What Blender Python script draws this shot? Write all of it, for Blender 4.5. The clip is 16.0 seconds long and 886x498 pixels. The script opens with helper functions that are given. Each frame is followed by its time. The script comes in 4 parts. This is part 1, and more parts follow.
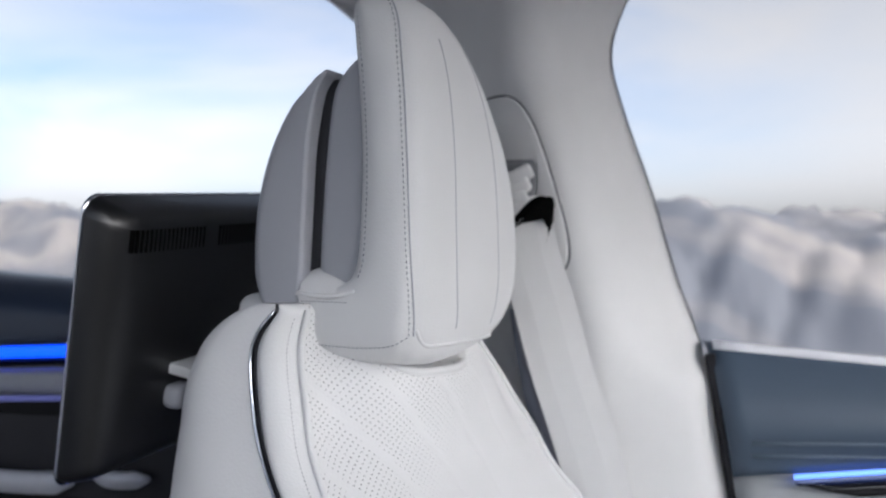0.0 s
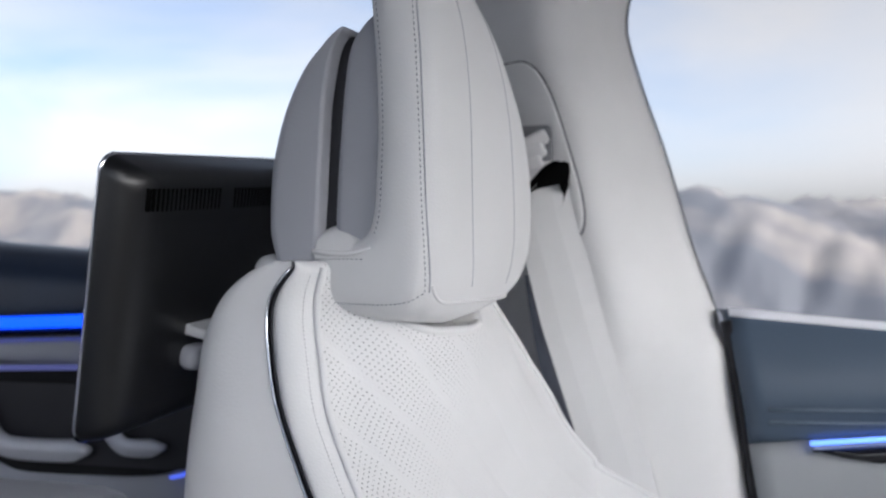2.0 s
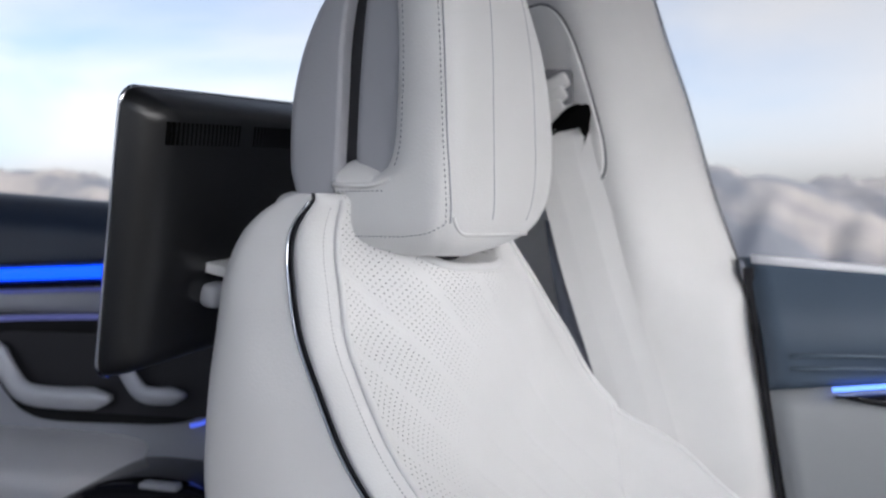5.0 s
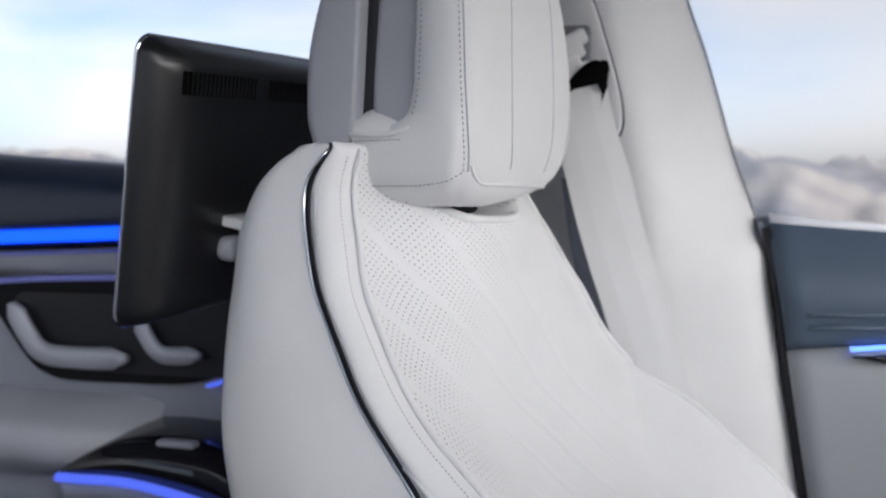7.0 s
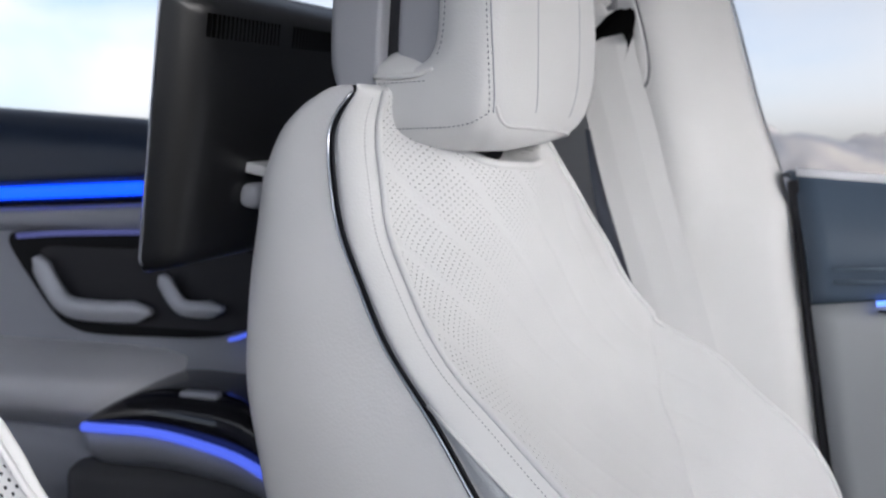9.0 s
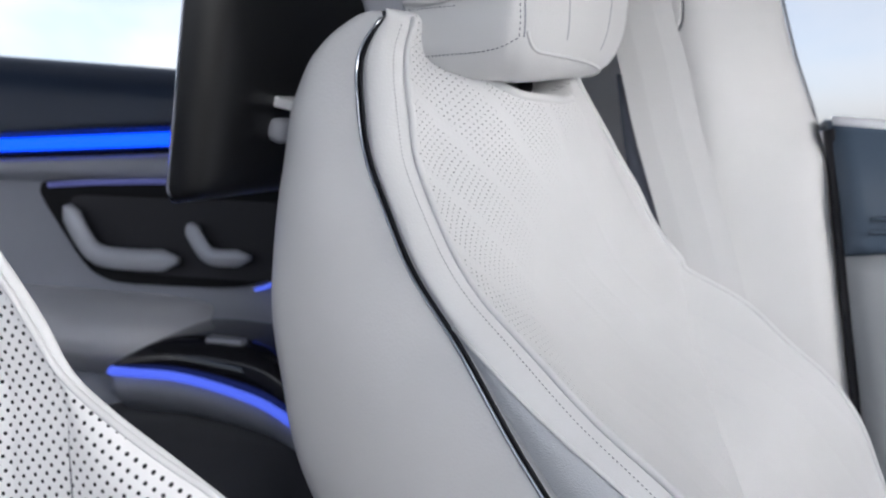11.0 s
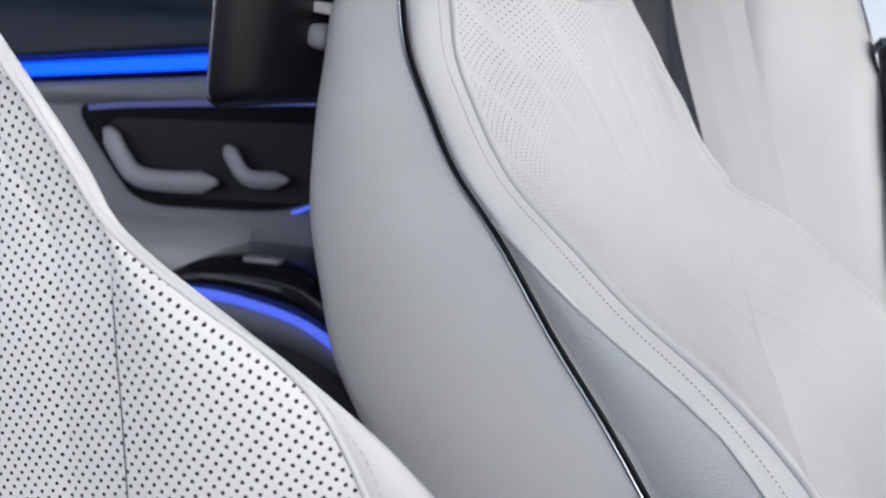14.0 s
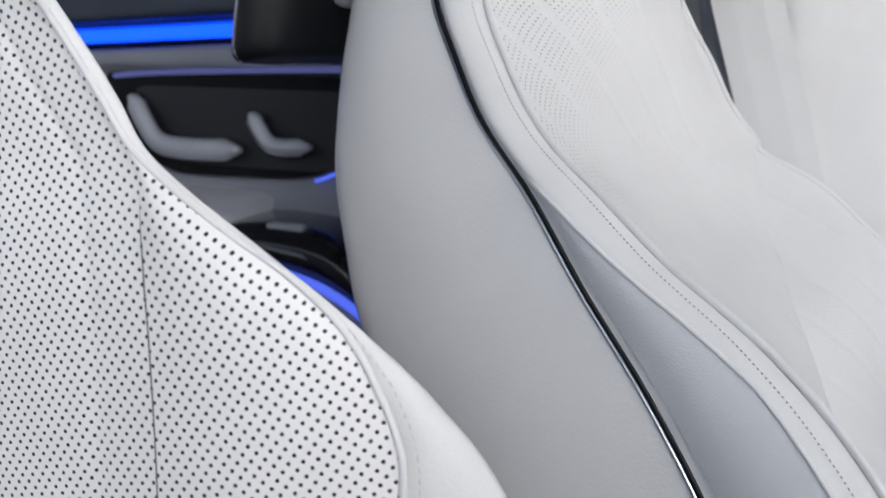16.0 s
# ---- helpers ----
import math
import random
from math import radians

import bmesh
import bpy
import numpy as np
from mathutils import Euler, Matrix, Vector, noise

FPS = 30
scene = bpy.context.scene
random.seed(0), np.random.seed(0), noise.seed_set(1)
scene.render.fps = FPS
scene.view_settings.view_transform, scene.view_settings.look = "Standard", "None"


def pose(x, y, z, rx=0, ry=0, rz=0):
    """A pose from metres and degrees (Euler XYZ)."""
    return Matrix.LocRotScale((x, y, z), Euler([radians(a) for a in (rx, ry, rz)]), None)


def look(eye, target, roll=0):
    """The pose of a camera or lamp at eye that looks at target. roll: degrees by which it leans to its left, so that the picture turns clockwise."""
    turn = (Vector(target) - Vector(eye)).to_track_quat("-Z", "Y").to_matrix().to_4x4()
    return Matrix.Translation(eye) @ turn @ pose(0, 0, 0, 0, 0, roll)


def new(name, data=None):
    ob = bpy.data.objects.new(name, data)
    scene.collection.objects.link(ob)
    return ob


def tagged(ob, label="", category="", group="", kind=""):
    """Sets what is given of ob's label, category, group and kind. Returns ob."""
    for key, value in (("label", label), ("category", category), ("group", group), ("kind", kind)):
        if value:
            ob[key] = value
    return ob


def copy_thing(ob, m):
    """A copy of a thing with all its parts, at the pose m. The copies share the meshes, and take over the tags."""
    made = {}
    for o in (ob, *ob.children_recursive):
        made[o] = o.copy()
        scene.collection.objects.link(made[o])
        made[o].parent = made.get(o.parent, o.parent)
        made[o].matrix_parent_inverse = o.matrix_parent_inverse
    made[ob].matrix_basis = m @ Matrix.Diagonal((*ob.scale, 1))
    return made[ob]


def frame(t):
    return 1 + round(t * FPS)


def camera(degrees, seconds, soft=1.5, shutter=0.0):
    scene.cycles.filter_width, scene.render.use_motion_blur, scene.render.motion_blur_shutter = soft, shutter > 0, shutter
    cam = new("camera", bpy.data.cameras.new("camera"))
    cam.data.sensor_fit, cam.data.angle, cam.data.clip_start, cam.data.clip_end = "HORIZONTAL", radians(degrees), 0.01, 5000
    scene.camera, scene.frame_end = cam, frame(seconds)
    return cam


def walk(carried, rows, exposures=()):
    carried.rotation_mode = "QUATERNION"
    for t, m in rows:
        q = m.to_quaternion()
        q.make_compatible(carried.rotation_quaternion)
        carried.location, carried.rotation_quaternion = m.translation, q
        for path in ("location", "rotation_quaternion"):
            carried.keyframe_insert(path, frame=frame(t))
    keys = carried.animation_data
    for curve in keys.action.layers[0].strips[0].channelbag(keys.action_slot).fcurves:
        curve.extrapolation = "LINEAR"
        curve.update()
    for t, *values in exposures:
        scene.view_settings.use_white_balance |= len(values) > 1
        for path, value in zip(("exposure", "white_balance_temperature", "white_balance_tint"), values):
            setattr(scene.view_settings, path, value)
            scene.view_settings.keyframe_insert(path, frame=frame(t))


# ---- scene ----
cam = camera(56.7, 16.0)

PATH = [
    (0, (0.0061, -0.0710, 1.0052), (-0.0069, 1.9291, 1.0123), 0.10),
    (1.5, (0.0038, -0.0701, 0.9875), (-0.0309, 1.9296, 0.9770), 0.09),
    (3, (0.0017, -0.0687, 0.9705), (-0.0514, 1.9303, 0.9388), 0.11),
    (5.5, (-0.0020, -0.0665, 0.9428), (-0.0857, 1.9300, 0.8650), 0.22),
    (7, (-0.0048, -0.0658, 0.9261), (-0.1109, 1.9278, 0.8125), 0.34),
    (8, (-0.0071, -0.0657, 0.9148), (-0.1314, 1.9251, 0.7732), 0.45),
    (9, (-0.0098, -0.0662, 0.9031), (-0.1558, 1.9210, 0.7300), 0.59),
    (11.5, (-0.0099, -0.0650, 0.8510), (-0.2316, 1.9111, 0.6404), 1.59),
    (12, (-0.0095, -0.0660, 0.8452), (-0.2433, 1.9068, 0.6149), 1.77),
    (12.5, (-0.0097, -0.0663, 0.8385), (-0.2558, 1.9029, 0.5903), 1.89),
    (13, (-0.0105, -0.0661, 0.8312), (-0.2690, 1.8996, 0.5670), 1.98),
    (13.5, (-0.0116, -0.0655, 0.8235), (-0.2824, 1.8966, 0.5452), 2.04),
    (14, (-0.0129, -0.0647, 0.8159), (-0.2960, 1.8939, 0.5255), 2.10),
    (14.5, (-0.0142, -0.0638, 0.8087), (-0.3094, 1.8914, 0.5081), 2.14),
    (15, (-0.0154, -0.0630, 0.8021), (-0.3223, 1.8891, 0.4934), 2.20),
    (15.5, (-0.0164, -0.0624, 0.7965), (-0.3345, 1.8869, 0.4817), 2.28),
    (16, (-0.0169, -0.0623, 0.7923), (-0.3458, 1.8847, 0.4735), 2.40),
]
walk(cam, [(t, look(eye, target, roll)) for t, eye, target, roll in PATH],
     exposures=[(0, 1.27, 5920, 9.5), (9, 1.28, 6020, 9.5), (12, 1.27, 5920, 9), (16, 1.30, 6000, 8.5)])
cam.data.dof.use_dof = True
cam.data.dof.focus_distance = 0.42
cam.data.dof.aperture_fstop = 9.0

# ---- light ----
world = bpy.data.worlds.new("world")
scene.world = world
world.use_nodes = True
wn = world.node_tree.nodes
sky = wn.new("ShaderNodeTexSky")
sky.sky_type = "NISHITA"
sky.sun_disc = False
sky.sun_elevation, sky.sun_rotation = radians(28), radians(142)
sky.dust_density = 2.5
sky.air_density = 0.7
wn["Background"].inputs["Strength"].default_value = 0.112
haze = wn.new("ShaderNodeHueSaturation")
veil = wn.new("ShaderNodeTexNoise")
veil.inputs["Scale"].default_value, veil.inputs["Detail"].default_value, veil.inputs["Distortion"].default_value = 2.2, 4.0, 0.5
where, flat = wn.new("ShaderNodeTexCoord"), wn.new("ShaderNodeMapping")
flat.inputs["Scale"].default_value = (1.0, 1.0, 3.2)
flat.inputs["Rotation"].default_value = (0.25, 0.3, 0.0)
thin = wn.new("ShaderNodeMapRange")
thin.inputs["From Min"].default_value, thin.inputs["From Max"].default_value = 0.30, 0.62
thin.inputs["To Min"].default_value, thin.inputs["To Max"].default_value = 0.85, 0.12
world.node_tree.links.new(where.outputs["Generated"], flat.inputs["Vector"])
world.node_tree.links.new(flat.outputs["Vector"], veil.inputs["Vector"])
world.node_tree.links.new(veil.outputs["Fac"], thin.inputs["Value"])
side = wn.new("ShaderNodeSeparateXYZ")
world.node_tree.links.new(where.outputs["Generated"], side.inputs["Vector"])
ahead = wn.new("ShaderNodeMapRange")
ahead.interpolation_type = "SMOOTHSTEP"
ahead.inputs["From Min"].default_value, ahead.inputs["From Max"].default_value = 0.08, 0.50
ahead.inputs["To Min"].default_value, ahead.inputs["To Max"].default_value = 1.0, 0.22
world.node_tree.links.new(side.outputs["X"], ahead.inputs["Value"])
pale = wn.new("ShaderNodeMath")
pale.operation = "MULTIPLY"
world.node_tree.links.new(thin.outputs["Result"], pale.inputs[0])
world.node_tree.links.new(ahead.outputs["Result"], pale.inputs[1])
world.node_tree.links.new(pale.outputs["Value"], haze.inputs["Saturation"])
world.node_tree.links.new(sky.outputs["Color"], haze.inputs["Color"])
warm = wn.new("ShaderNodeMix")
warm.data_type, warm.blend_type = "RGBA", "MULTIPLY"
warm.inputs["B"].default_value = (1.0, 0.93, 0.88, 1)
world.node_tree.links.new(veil.outputs["Fac"], warm.inputs["Factor"])
world.node_tree.links.new(haze.outputs["Color"], warm.inputs["A"])

dawn = wn.new("ShaderNodeMapRange")
dawn.interpolation_type = "SMOOTHSTEP"
dawn.inputs["From Min"].default_value, dawn.inputs["From Max"].default_value = 0.15, 0.75
world.node_tree.links.new(side.outputs["X"], dawn.inputs["Value"])
peach = wn.new("ShaderNodeMix")
peach.data_type, peach.blend_type = "RGBA", "MULTIPLY"
peach.inputs["B"].default_value = (1.14, 1.08, 1.02, 1)
world.node_tree.links.new(dawn.outputs["Result"], peach.inputs["Factor"])
world.node_tree.links.new(warm.outputs["Result"], peach.inputs["A"])
world.node_tree.links.new(peach.outputs["Result"], wn["Background"].inputs["Color"])

sun = new("sun", bpy.data.lights.new("sun", "SUN"))
sun.data.energy, sun.data.angle, sun.data.color = 0.56, radians(60), (1.0, 0.985, 0.96)
sun.matrix_world = look((2.5, -2.75, 2.55), (0, 0.5, 0.8))


# ---- materials ----
def material(name, color, rough=0.5, metal=0.0, vary=0.06, grain=0.0, scale=400.0, bump=0.1, coat=0.0, spec=0.5):
    """A surface with broad tonal variation and a fine grain relief."""
    m = bpy.data.materials.new(name)
    m.use_nodes = True
    n, l = m.node_tree.nodes, m.node_tree.links
    b = n["Principled BSDF"]
    b.inputs["Roughness"].default_value, b.inputs["Metallic"].default_value = rough, metal
    b.inputs["Coat Weight"].default_value = coat
    b.inputs["Specular IOR Level"].default_value = spec
    co = n.new("ShaderNodeTexCoord")
    big = n.new("ShaderNodeTexNoise")
    big.inputs["Scale"].default_value = 9.0
    big.inputs["Detail"].default_value = 4.0
    l.new(co.outputs["Object"], big.inputs["Vector"])
    ramp = n.new("ShaderNodeMapRange")
    ramp.inputs["From Min"].default_value, ramp.inputs["From Max"].default_value = 0.3, 0.7
    ramp.inputs["To Min"].default_value, ramp.inputs["To Max"].default_value = 1 - vary, 1 + vary
    l.new(big.outputs["Fac"], ramp.inputs["Value"])
    mix = n.new("ShaderNodeVectorMath")
    mix.operation = "SCALE"
    mix.inputs[0].default_value = color
    l.new(ramp.outputs["Result"], mix.inputs["Scale"])
    l.new(mix.outputs["Vector"], b.inputs["Base Color"])
    fine = n.new("ShaderNodeTexVoronoi")
    fine.inputs["Scale"].default_value = scale
    l.new(co.outputs["Object"], fine.inputs["Vector"])
    rr = n.new("ShaderNodeMapRange")
    rr.inputs["To Min"].default_value, rr.inputs["To Max"].default_value = max(rough - 0.07, 0.02), min(rough + 0.07, 1)
    l.new(big.outputs["Fac"], rr.inputs["Value"])
    l.new(rr.outputs["Result"], b.inputs["Roughness"])
    if bump:
        bu = n.new("ShaderNodeBump")
        bu.inputs["Strength"].default_value, bu.inputs["Distance"].default_value = bump, 0.0006
        l.new(fine.outputs["Distance"], bu.inputs["Height"])
        l.new(bu.outputs["Normal"], b.inputs["Normal"])
    return m


def math_node(m, op, a, b=None):
    n = m.node_tree.nodes.new("ShaderNodeMath")
    n.operation = op
    for i, v in enumerate((a, b)):
        if v is None:
            continue
        if isinstance(v, (int, float)):
            n.inputs[i].default_value = v
        else:
            m.node_tree.links.new(v, n.inputs[i])
    return n.outputs[0]


def perforated(name, color, axes, pitch, hole, turn, quilt=0.0, rough=0.45, zone=None, relief=0.6, dark=0.006):
    """Leather punched with small holes in a lattice laid over two of the object's axes; quilt: distance of the sewn diagonal grooves."""
    m = material(name, color, rough, vary=0.04, scale=700.0, bump=0.12)
    n, l = m.node_tree.nodes, m.node_tree.links
    b = n["Principled BSDF"]
    co = n.new("ShaderNodeTexCoord")
    sep = n.new("ShaderNodeSeparateXYZ")
    l.new(co.outputs["Object"], sep.inputs["Vector"])
    a, c = sep.outputs[axes[0]], sep.outputs[axes[1]]
    cs, sn = math.cos(radians(turn)), math.sin(radians(turn))
    p = math_node(m, "ADD", math_node(m, "MULTIPLY", a, cs), math_node(m, "MULTIPLY", c, sn))
    q = math_node(m, "SUBTRACT", math_node(m, "MULTIPLY", c, cs), math_node(m, "MULTIPLY", a, sn))
    cell = []
    for v in (p, q):
        k = math_node(m, "FRACT", math_node(m, "DIVIDE", v, pitch))
        cell.append(math_node(m, "POWER", math_node(m, "SUBTRACT", k, 0.5), 2.0))
    d = math_node(m, "SQRT", math_node(m, "ADD", cell[0], cell[1]))
    r = hole / pitch / 2
    edge = n.new("ShaderNodeMapRange")
    edge.interpolation_type = "SMOOTHSTEP"
    edge.inputs["From Min"].default_value, edge.inputs["From Max"].default_value = r * 0.85, r * 1.05
    l.new(d, edge.inputs["Value"])
    lip = n.new("ShaderNodeMapRange")
    lip.interpolation_type = "SMOOTHSTEP"
    lip.inputs["From Min"].default_value, lip.inputs["From Max"].default_value = r * 0.7, r * 2.0
    l.new(d, lip.inputs["Value"])
    solid, lips = edge.outputs["Result"], lip.outputs["Result"]
    height = lips
    if quilt:
        s = math_node(m, "ADD", math_node(m, "MULTIPLY", a, 0.86), math_node(m, "MULTIPLY", c, 0.5))
        k = math_node(m, "FRACT", math_node(m, "DIVIDE", s, quilt))
        k = math_node(m, "ABSOLUTE", math_node(m, "SUBTRACT", k, 0.5))
        groove = n.new("ShaderNodeMapRange")
        groove.interpolation_type = "SMOOTHSTEP"
        groove.inputs["From Min"].default_value, groove.inputs["From Max"].default_value = 0.0, 0.16
        l.new(k, groove.inputs["Value"])
        height = math_node(m, "ADD", math_node(m, "MULTIPLY", lips, 0.35), math_node(m, "MULTIPLY", groove.outputs["Result"], 0.55))
        plain = n.new("ShaderNodeMapRange")
        plain.inputs["From Min"].default_value, plain.inputs["From Max"].default_value = 0.07, 0.11
        l.new(k, plain.inputs["Value"])
        solid = math_node(m, "MAXIMUM", solid, math_node(m, "SUBTRACT", 1.0, plain.outputs["Result"]))
    if zone:
        area = n.new("ShaderNodeMapRange")
        area.inputs["From Min"].default_value, area.inputs["From Max"].default_value = zone
        l.new(math_node(m, "SUBTRACT", a, math_node(m, "MULTIPLY", math_node(m, "SUBTRACT", c, 0.78), 0.9)), area.inputs["Value"])
        solid = math_node(m, "MAXIMUM", solid, area.outputs["Result"])
    mix = n.new("ShaderNodeMix")
    mix.data_type = "RGBA"
    old = b.inputs["Base Color"].links[0].from_socket
    l.new(solid, mix.inputs["Factor"])
    mix.inputs["A"].default_value = (dark, dark, dark * 1.2, 1)
    l.new(old, mix.inputs["B"])
    l.new(mix.outputs["Result"], b.inputs["Base Color"])
    bu = n.new("ShaderNodeBump")
    bu.inputs["Strength"].default_value, bu.inputs["Distance"].default_value = relief, 0.0012
    l.new(height, bu.inputs["Height"])
    l.new(b.inputs["Normal"].links[0].from_socket, bu.inputs["Normal"])
    l.new(bu.outputs["Normal"], b.inputs["Normal"])
    return m


def glow(name, color, strength):
    m = bpy.data.materials.new(name)
    m.use_nodes = True
    b = m.node_tree.nodes["Principled BSDF"]
    b.inputs["Base Color"].default_value = (*[c * 0.5 for c in color], 1)
    b.inputs["Emission Color"].default_value = (*color, 1)
    b.inputs["Emission Strength"].default_value = strength
    return m


WHITE = (0.755, 0.757, 0.757)
LEATHER = material("white_leather", WHITE, 0.46, vary=0.03, scale=650, bump=0.18)
LEATHER_SIDE = material("white_leather_shell", (0.745, 0.745, 0.75), 0.44, vary=0.03, scale=450, bump=0.22)
LEATHER_GREY = material("grey_leather", (0.42, 0.435, 0.47), 0.5, vary=0.04, scale=600, bump=0.15)
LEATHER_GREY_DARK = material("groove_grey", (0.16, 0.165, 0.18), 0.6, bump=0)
RIBBED = material("ribbed_leather", (0.60, 0.62, 0.65), 0.5, vary=0.04, scale=900, bump=0.3)
PERF_FAR = perforated("perforated_leather_quilted", WHITE, (1, 2), 0.0035, 0.00085, 45, quilt=0.036, zone=(-0.045, 0.03), dark=0.02)
PERF_NEAR = perforated("perforated_leather", (0.86, 0.855, 0.85), (0, 2), 0.0042, 0.0018, -31, relief=0.12)
THREAD = material("thread", (0.30, 0.31, 0.34), 0.8, bump=0)
THREAD_MID = material("mid_grey_thread", (0.46, 0.46, 0.48), 0.8, bump=0)
THREAD_PALE = material("pale_thread", (0.62, 0.63, 0.66), 0.7, bump=0)
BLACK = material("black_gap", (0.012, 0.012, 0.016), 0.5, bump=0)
VOID = material("slot_black", (0.003, 0.003, 0.003), 0.9, bump=0, spec=0.05)
DARK_PLASTIC = material("dark_plastic", (0.012, 0.0125, 0.014), 0.46, vary=0.1, scale=900, bump=0.12)
LEATHER_DARKER = material("leather_darker_grey", (0.385, 0.395, 0.43), 0.48, vary=0.03, scale=500, bump=0.2)
SCREEN_PLASTIC = material("screen_plastic", (0.0075, 0.0078, 0.0085), 0.36, vary=0.12, scale=900, bump=0.04, coat=0.15, spec=0.6)
PIANO = material("piano_black", (0.008, 0.008, 0.01), 0.12, bump=0, coat=0.5)
CHROME = material("chrome", (0.75, 0.77, 0.82), 0.16, metal=1.0, bump=0)
SILVER = material("satin_silver", (0.46, 0.48, 0.53), 0.40, metal=0.35, bump=0)
EDGE_HIGHLIGHT = material("edge_highlight_white", (0.82, 0.83, 0.87), 0.34, bump=0, coat=0.5)
NAVY = material("navy_leather", (0.020, 0.030, 0.054), 0.36, vary=0.08, scale=500, bump=0.2)
POCKET = material("pocket_black", (0.007, 0.007, 0.008), 0.7, bump=0, spec=0.2)
GREY_TRIM = material("grey_trim", (0.265, 0.28, 0.325), 0.5, vary=0.04, scale=700, bump=0.1)
PALE_TRIM = material("pale_trim", (0.30, 0.315, 0.33), 0.5, vary=0.03, scale=700, bump=0.1)
ARMREST = material("armrest_leather", (0.50, 0.515, 0.56), 0.48, vary=0.04, scale=600, bump=0.15)
PILLAR = material("pillar_fabric", (0.72, 0.72, 0.72), 0.5, vary=0.04, scale=1200, bump=0.12)
HEADLINER = material("headliner", (0.26, 0.28, 0.32), 0.85, vary=0.04, scale=1200, bump=0.15)
WEBBING = material("belt_webbing", (0.68, 0.68, 0.68), 0.65, vary=0.03, scale=900, bump=0.3)
BELT_SHADE = material("belt_shade", (0.16, 0.175, 0.22), 0.7, vary=0.03, scale=900, bump=0.3)
SEAM_BLUE = material("slate_seam", (0.13, 0.17, 0.22), 0.5, bump=0)
CARPET = material("carpet", (0.06, 0.062, 0.07), 0.95, vary=0.15, scale=900, bump=0.6)
BLUE = glow("blue_light", (0.010, 0.062, 1.0), 1.1)
BLUE_FRONT = glow("blue_light_thin", (0.13, 0.26, 1.0), 1.1)
BLUE_DIM = glow("violet_light_dim", (0.15, 0.16, 0.42), 0.16)
BLUE_SOFT = glow("blue_light_soft", (0.09, 0.14, 0.75), 0.42)


# ---- mesh helpers ----
def spline(table, x):
    """Smooth curve through rows (x, y) in rising x, level beyond the ends by their slope."""
    xs = [p[0] for p in table]
    ys = [p[1] for p in table]
    if x <= xs[0]:
        return ys[0]
    if x >= xs[-1]:
        return ys[-1]
    i = max(k for k in range(len(xs) - 1) if xs[k] <= x)
    t = (x - xs[i]) / (xs[i + 1] - xs[i])

    def slope(k):
        a, b = max(k - 1, 0), min(k + 1, len(xs) - 1)
        return (ys[b] - ys[a]) / (xs[b] - xs[a])
    w = xs[i + 1] - xs[i]
    m0, m1 = slope(i) * w, slope(i + 1) * w
    return ((2 * t ** 3 - 3 * t ** 2 + 1) * ys[i] + (t ** 3 - 2 * t ** 2 + t) * m0
            + (3 * t ** 2 - 2 * t ** 3) * ys[i + 1] + (t ** 3 - t ** 2) * m1)


def obj(name, bm, mat, parent=None, label="", smooth=True):
    bmesh.ops.remove_doubles(bm, verts=bm.verts, dist=0.00002)
    bmesh.ops.recalc_face_normals(bm, faces=bm.faces)
    me = bpy.data.meshes.new(name)
    bm.to_mesh(me)
    bm.free()
    if smooth:
        me.shade_smooth()
    me.materials.append(mat)
    ob = new(name, me)
    if parent is not None:
        ob.parent = parent
    if label:
        tagged(ob, label)
    return ob


def part(name, bm, mat, parent, label="", smooth=True):
    return obj(name, bm, mat, parent, label, smooth)


def grid(rows, ring=False, caps=False):
    """A sheet through rows of points; ring: rows close on themselves; caps: close the first and last row."""
    bm = bmesh.new()
    vs = [[bm.verts.new(p) for p in r] for r in rows]
    n = len(rows[0])
    for a, b in zip(vs, vs[1:]):
        for j in range(n if ring else n - 1):
            k = (j + 1) % n
            bm.faces.new((a[j], a[k], b[k], b[j]))
    if caps:
        for r in (vs[0], vs[-1]):
            bm.faces.new(r)
    return bm


def backed(rows, d):
    """A trim skin with a second layer behind it, towards the outside of the car."""
    front = [[Vector(p) for p in r] for r in rows]
    rings = [r + [p + Vector((0, d, -0.15 * d)) for p in reversed(r)] for r in front]
    return grid(rings, ring=True, caps=True)


def thick(bm, t):
    """Gives a sheet thickness."""
    bmesh.ops.recalc_face_normals(bm, faces=bm.faces)
    bmesh.ops.solidify(bm, geom=bm.faces[:], thickness=t)
    return bm


def box(lo, hi, bevel=0.0, seg=3, bm=None):
    bm = bm or bmesh.new()
    r = bmesh.ops.create_cube(bm, size=1.0)
    lo, hi = Vector(lo), Vector(hi)
    for v in r["verts"]:
        v.co = Vector([(lo[i] + hi[i]) / 2 + v.co[i] * (hi[i] - lo[i]) for i in range(3)])
    if bevel:
        es = list({e for v in r["verts"] for e in v.link_edges})
        bmesh.ops.bevel(bm, geom=es, offset=bevel, segments=seg, profile=0.5, affect="EDGES")
    return bm


def tube(points, radius, seg=8, closed_ends=True):
    """A round cord along points."""
    pts = [Vector(p) for p in points]
    rows = []
    side = None
    for i, p in enumerate(pts):
        d = (pts[min(i + 1, len(pts) - 1)] - pts[max(i - 1, 0)]).normalized()
        ref = side if side is not None else (Vector((0, 0, 1)) if abs(d.z) < 0.9 else Vector((1, 0, 0)))
        a = (ref - d * ref.dot(d)).normalized()
        side = a
        b = d.cross(a)
        rows.append([p + (a * math.cos(k * math.tau / seg) + b * math.sin(k * math.tau / seg)) * radius for k in range(seg)])
    return grid(rows, ring=True, caps=closed_ends)


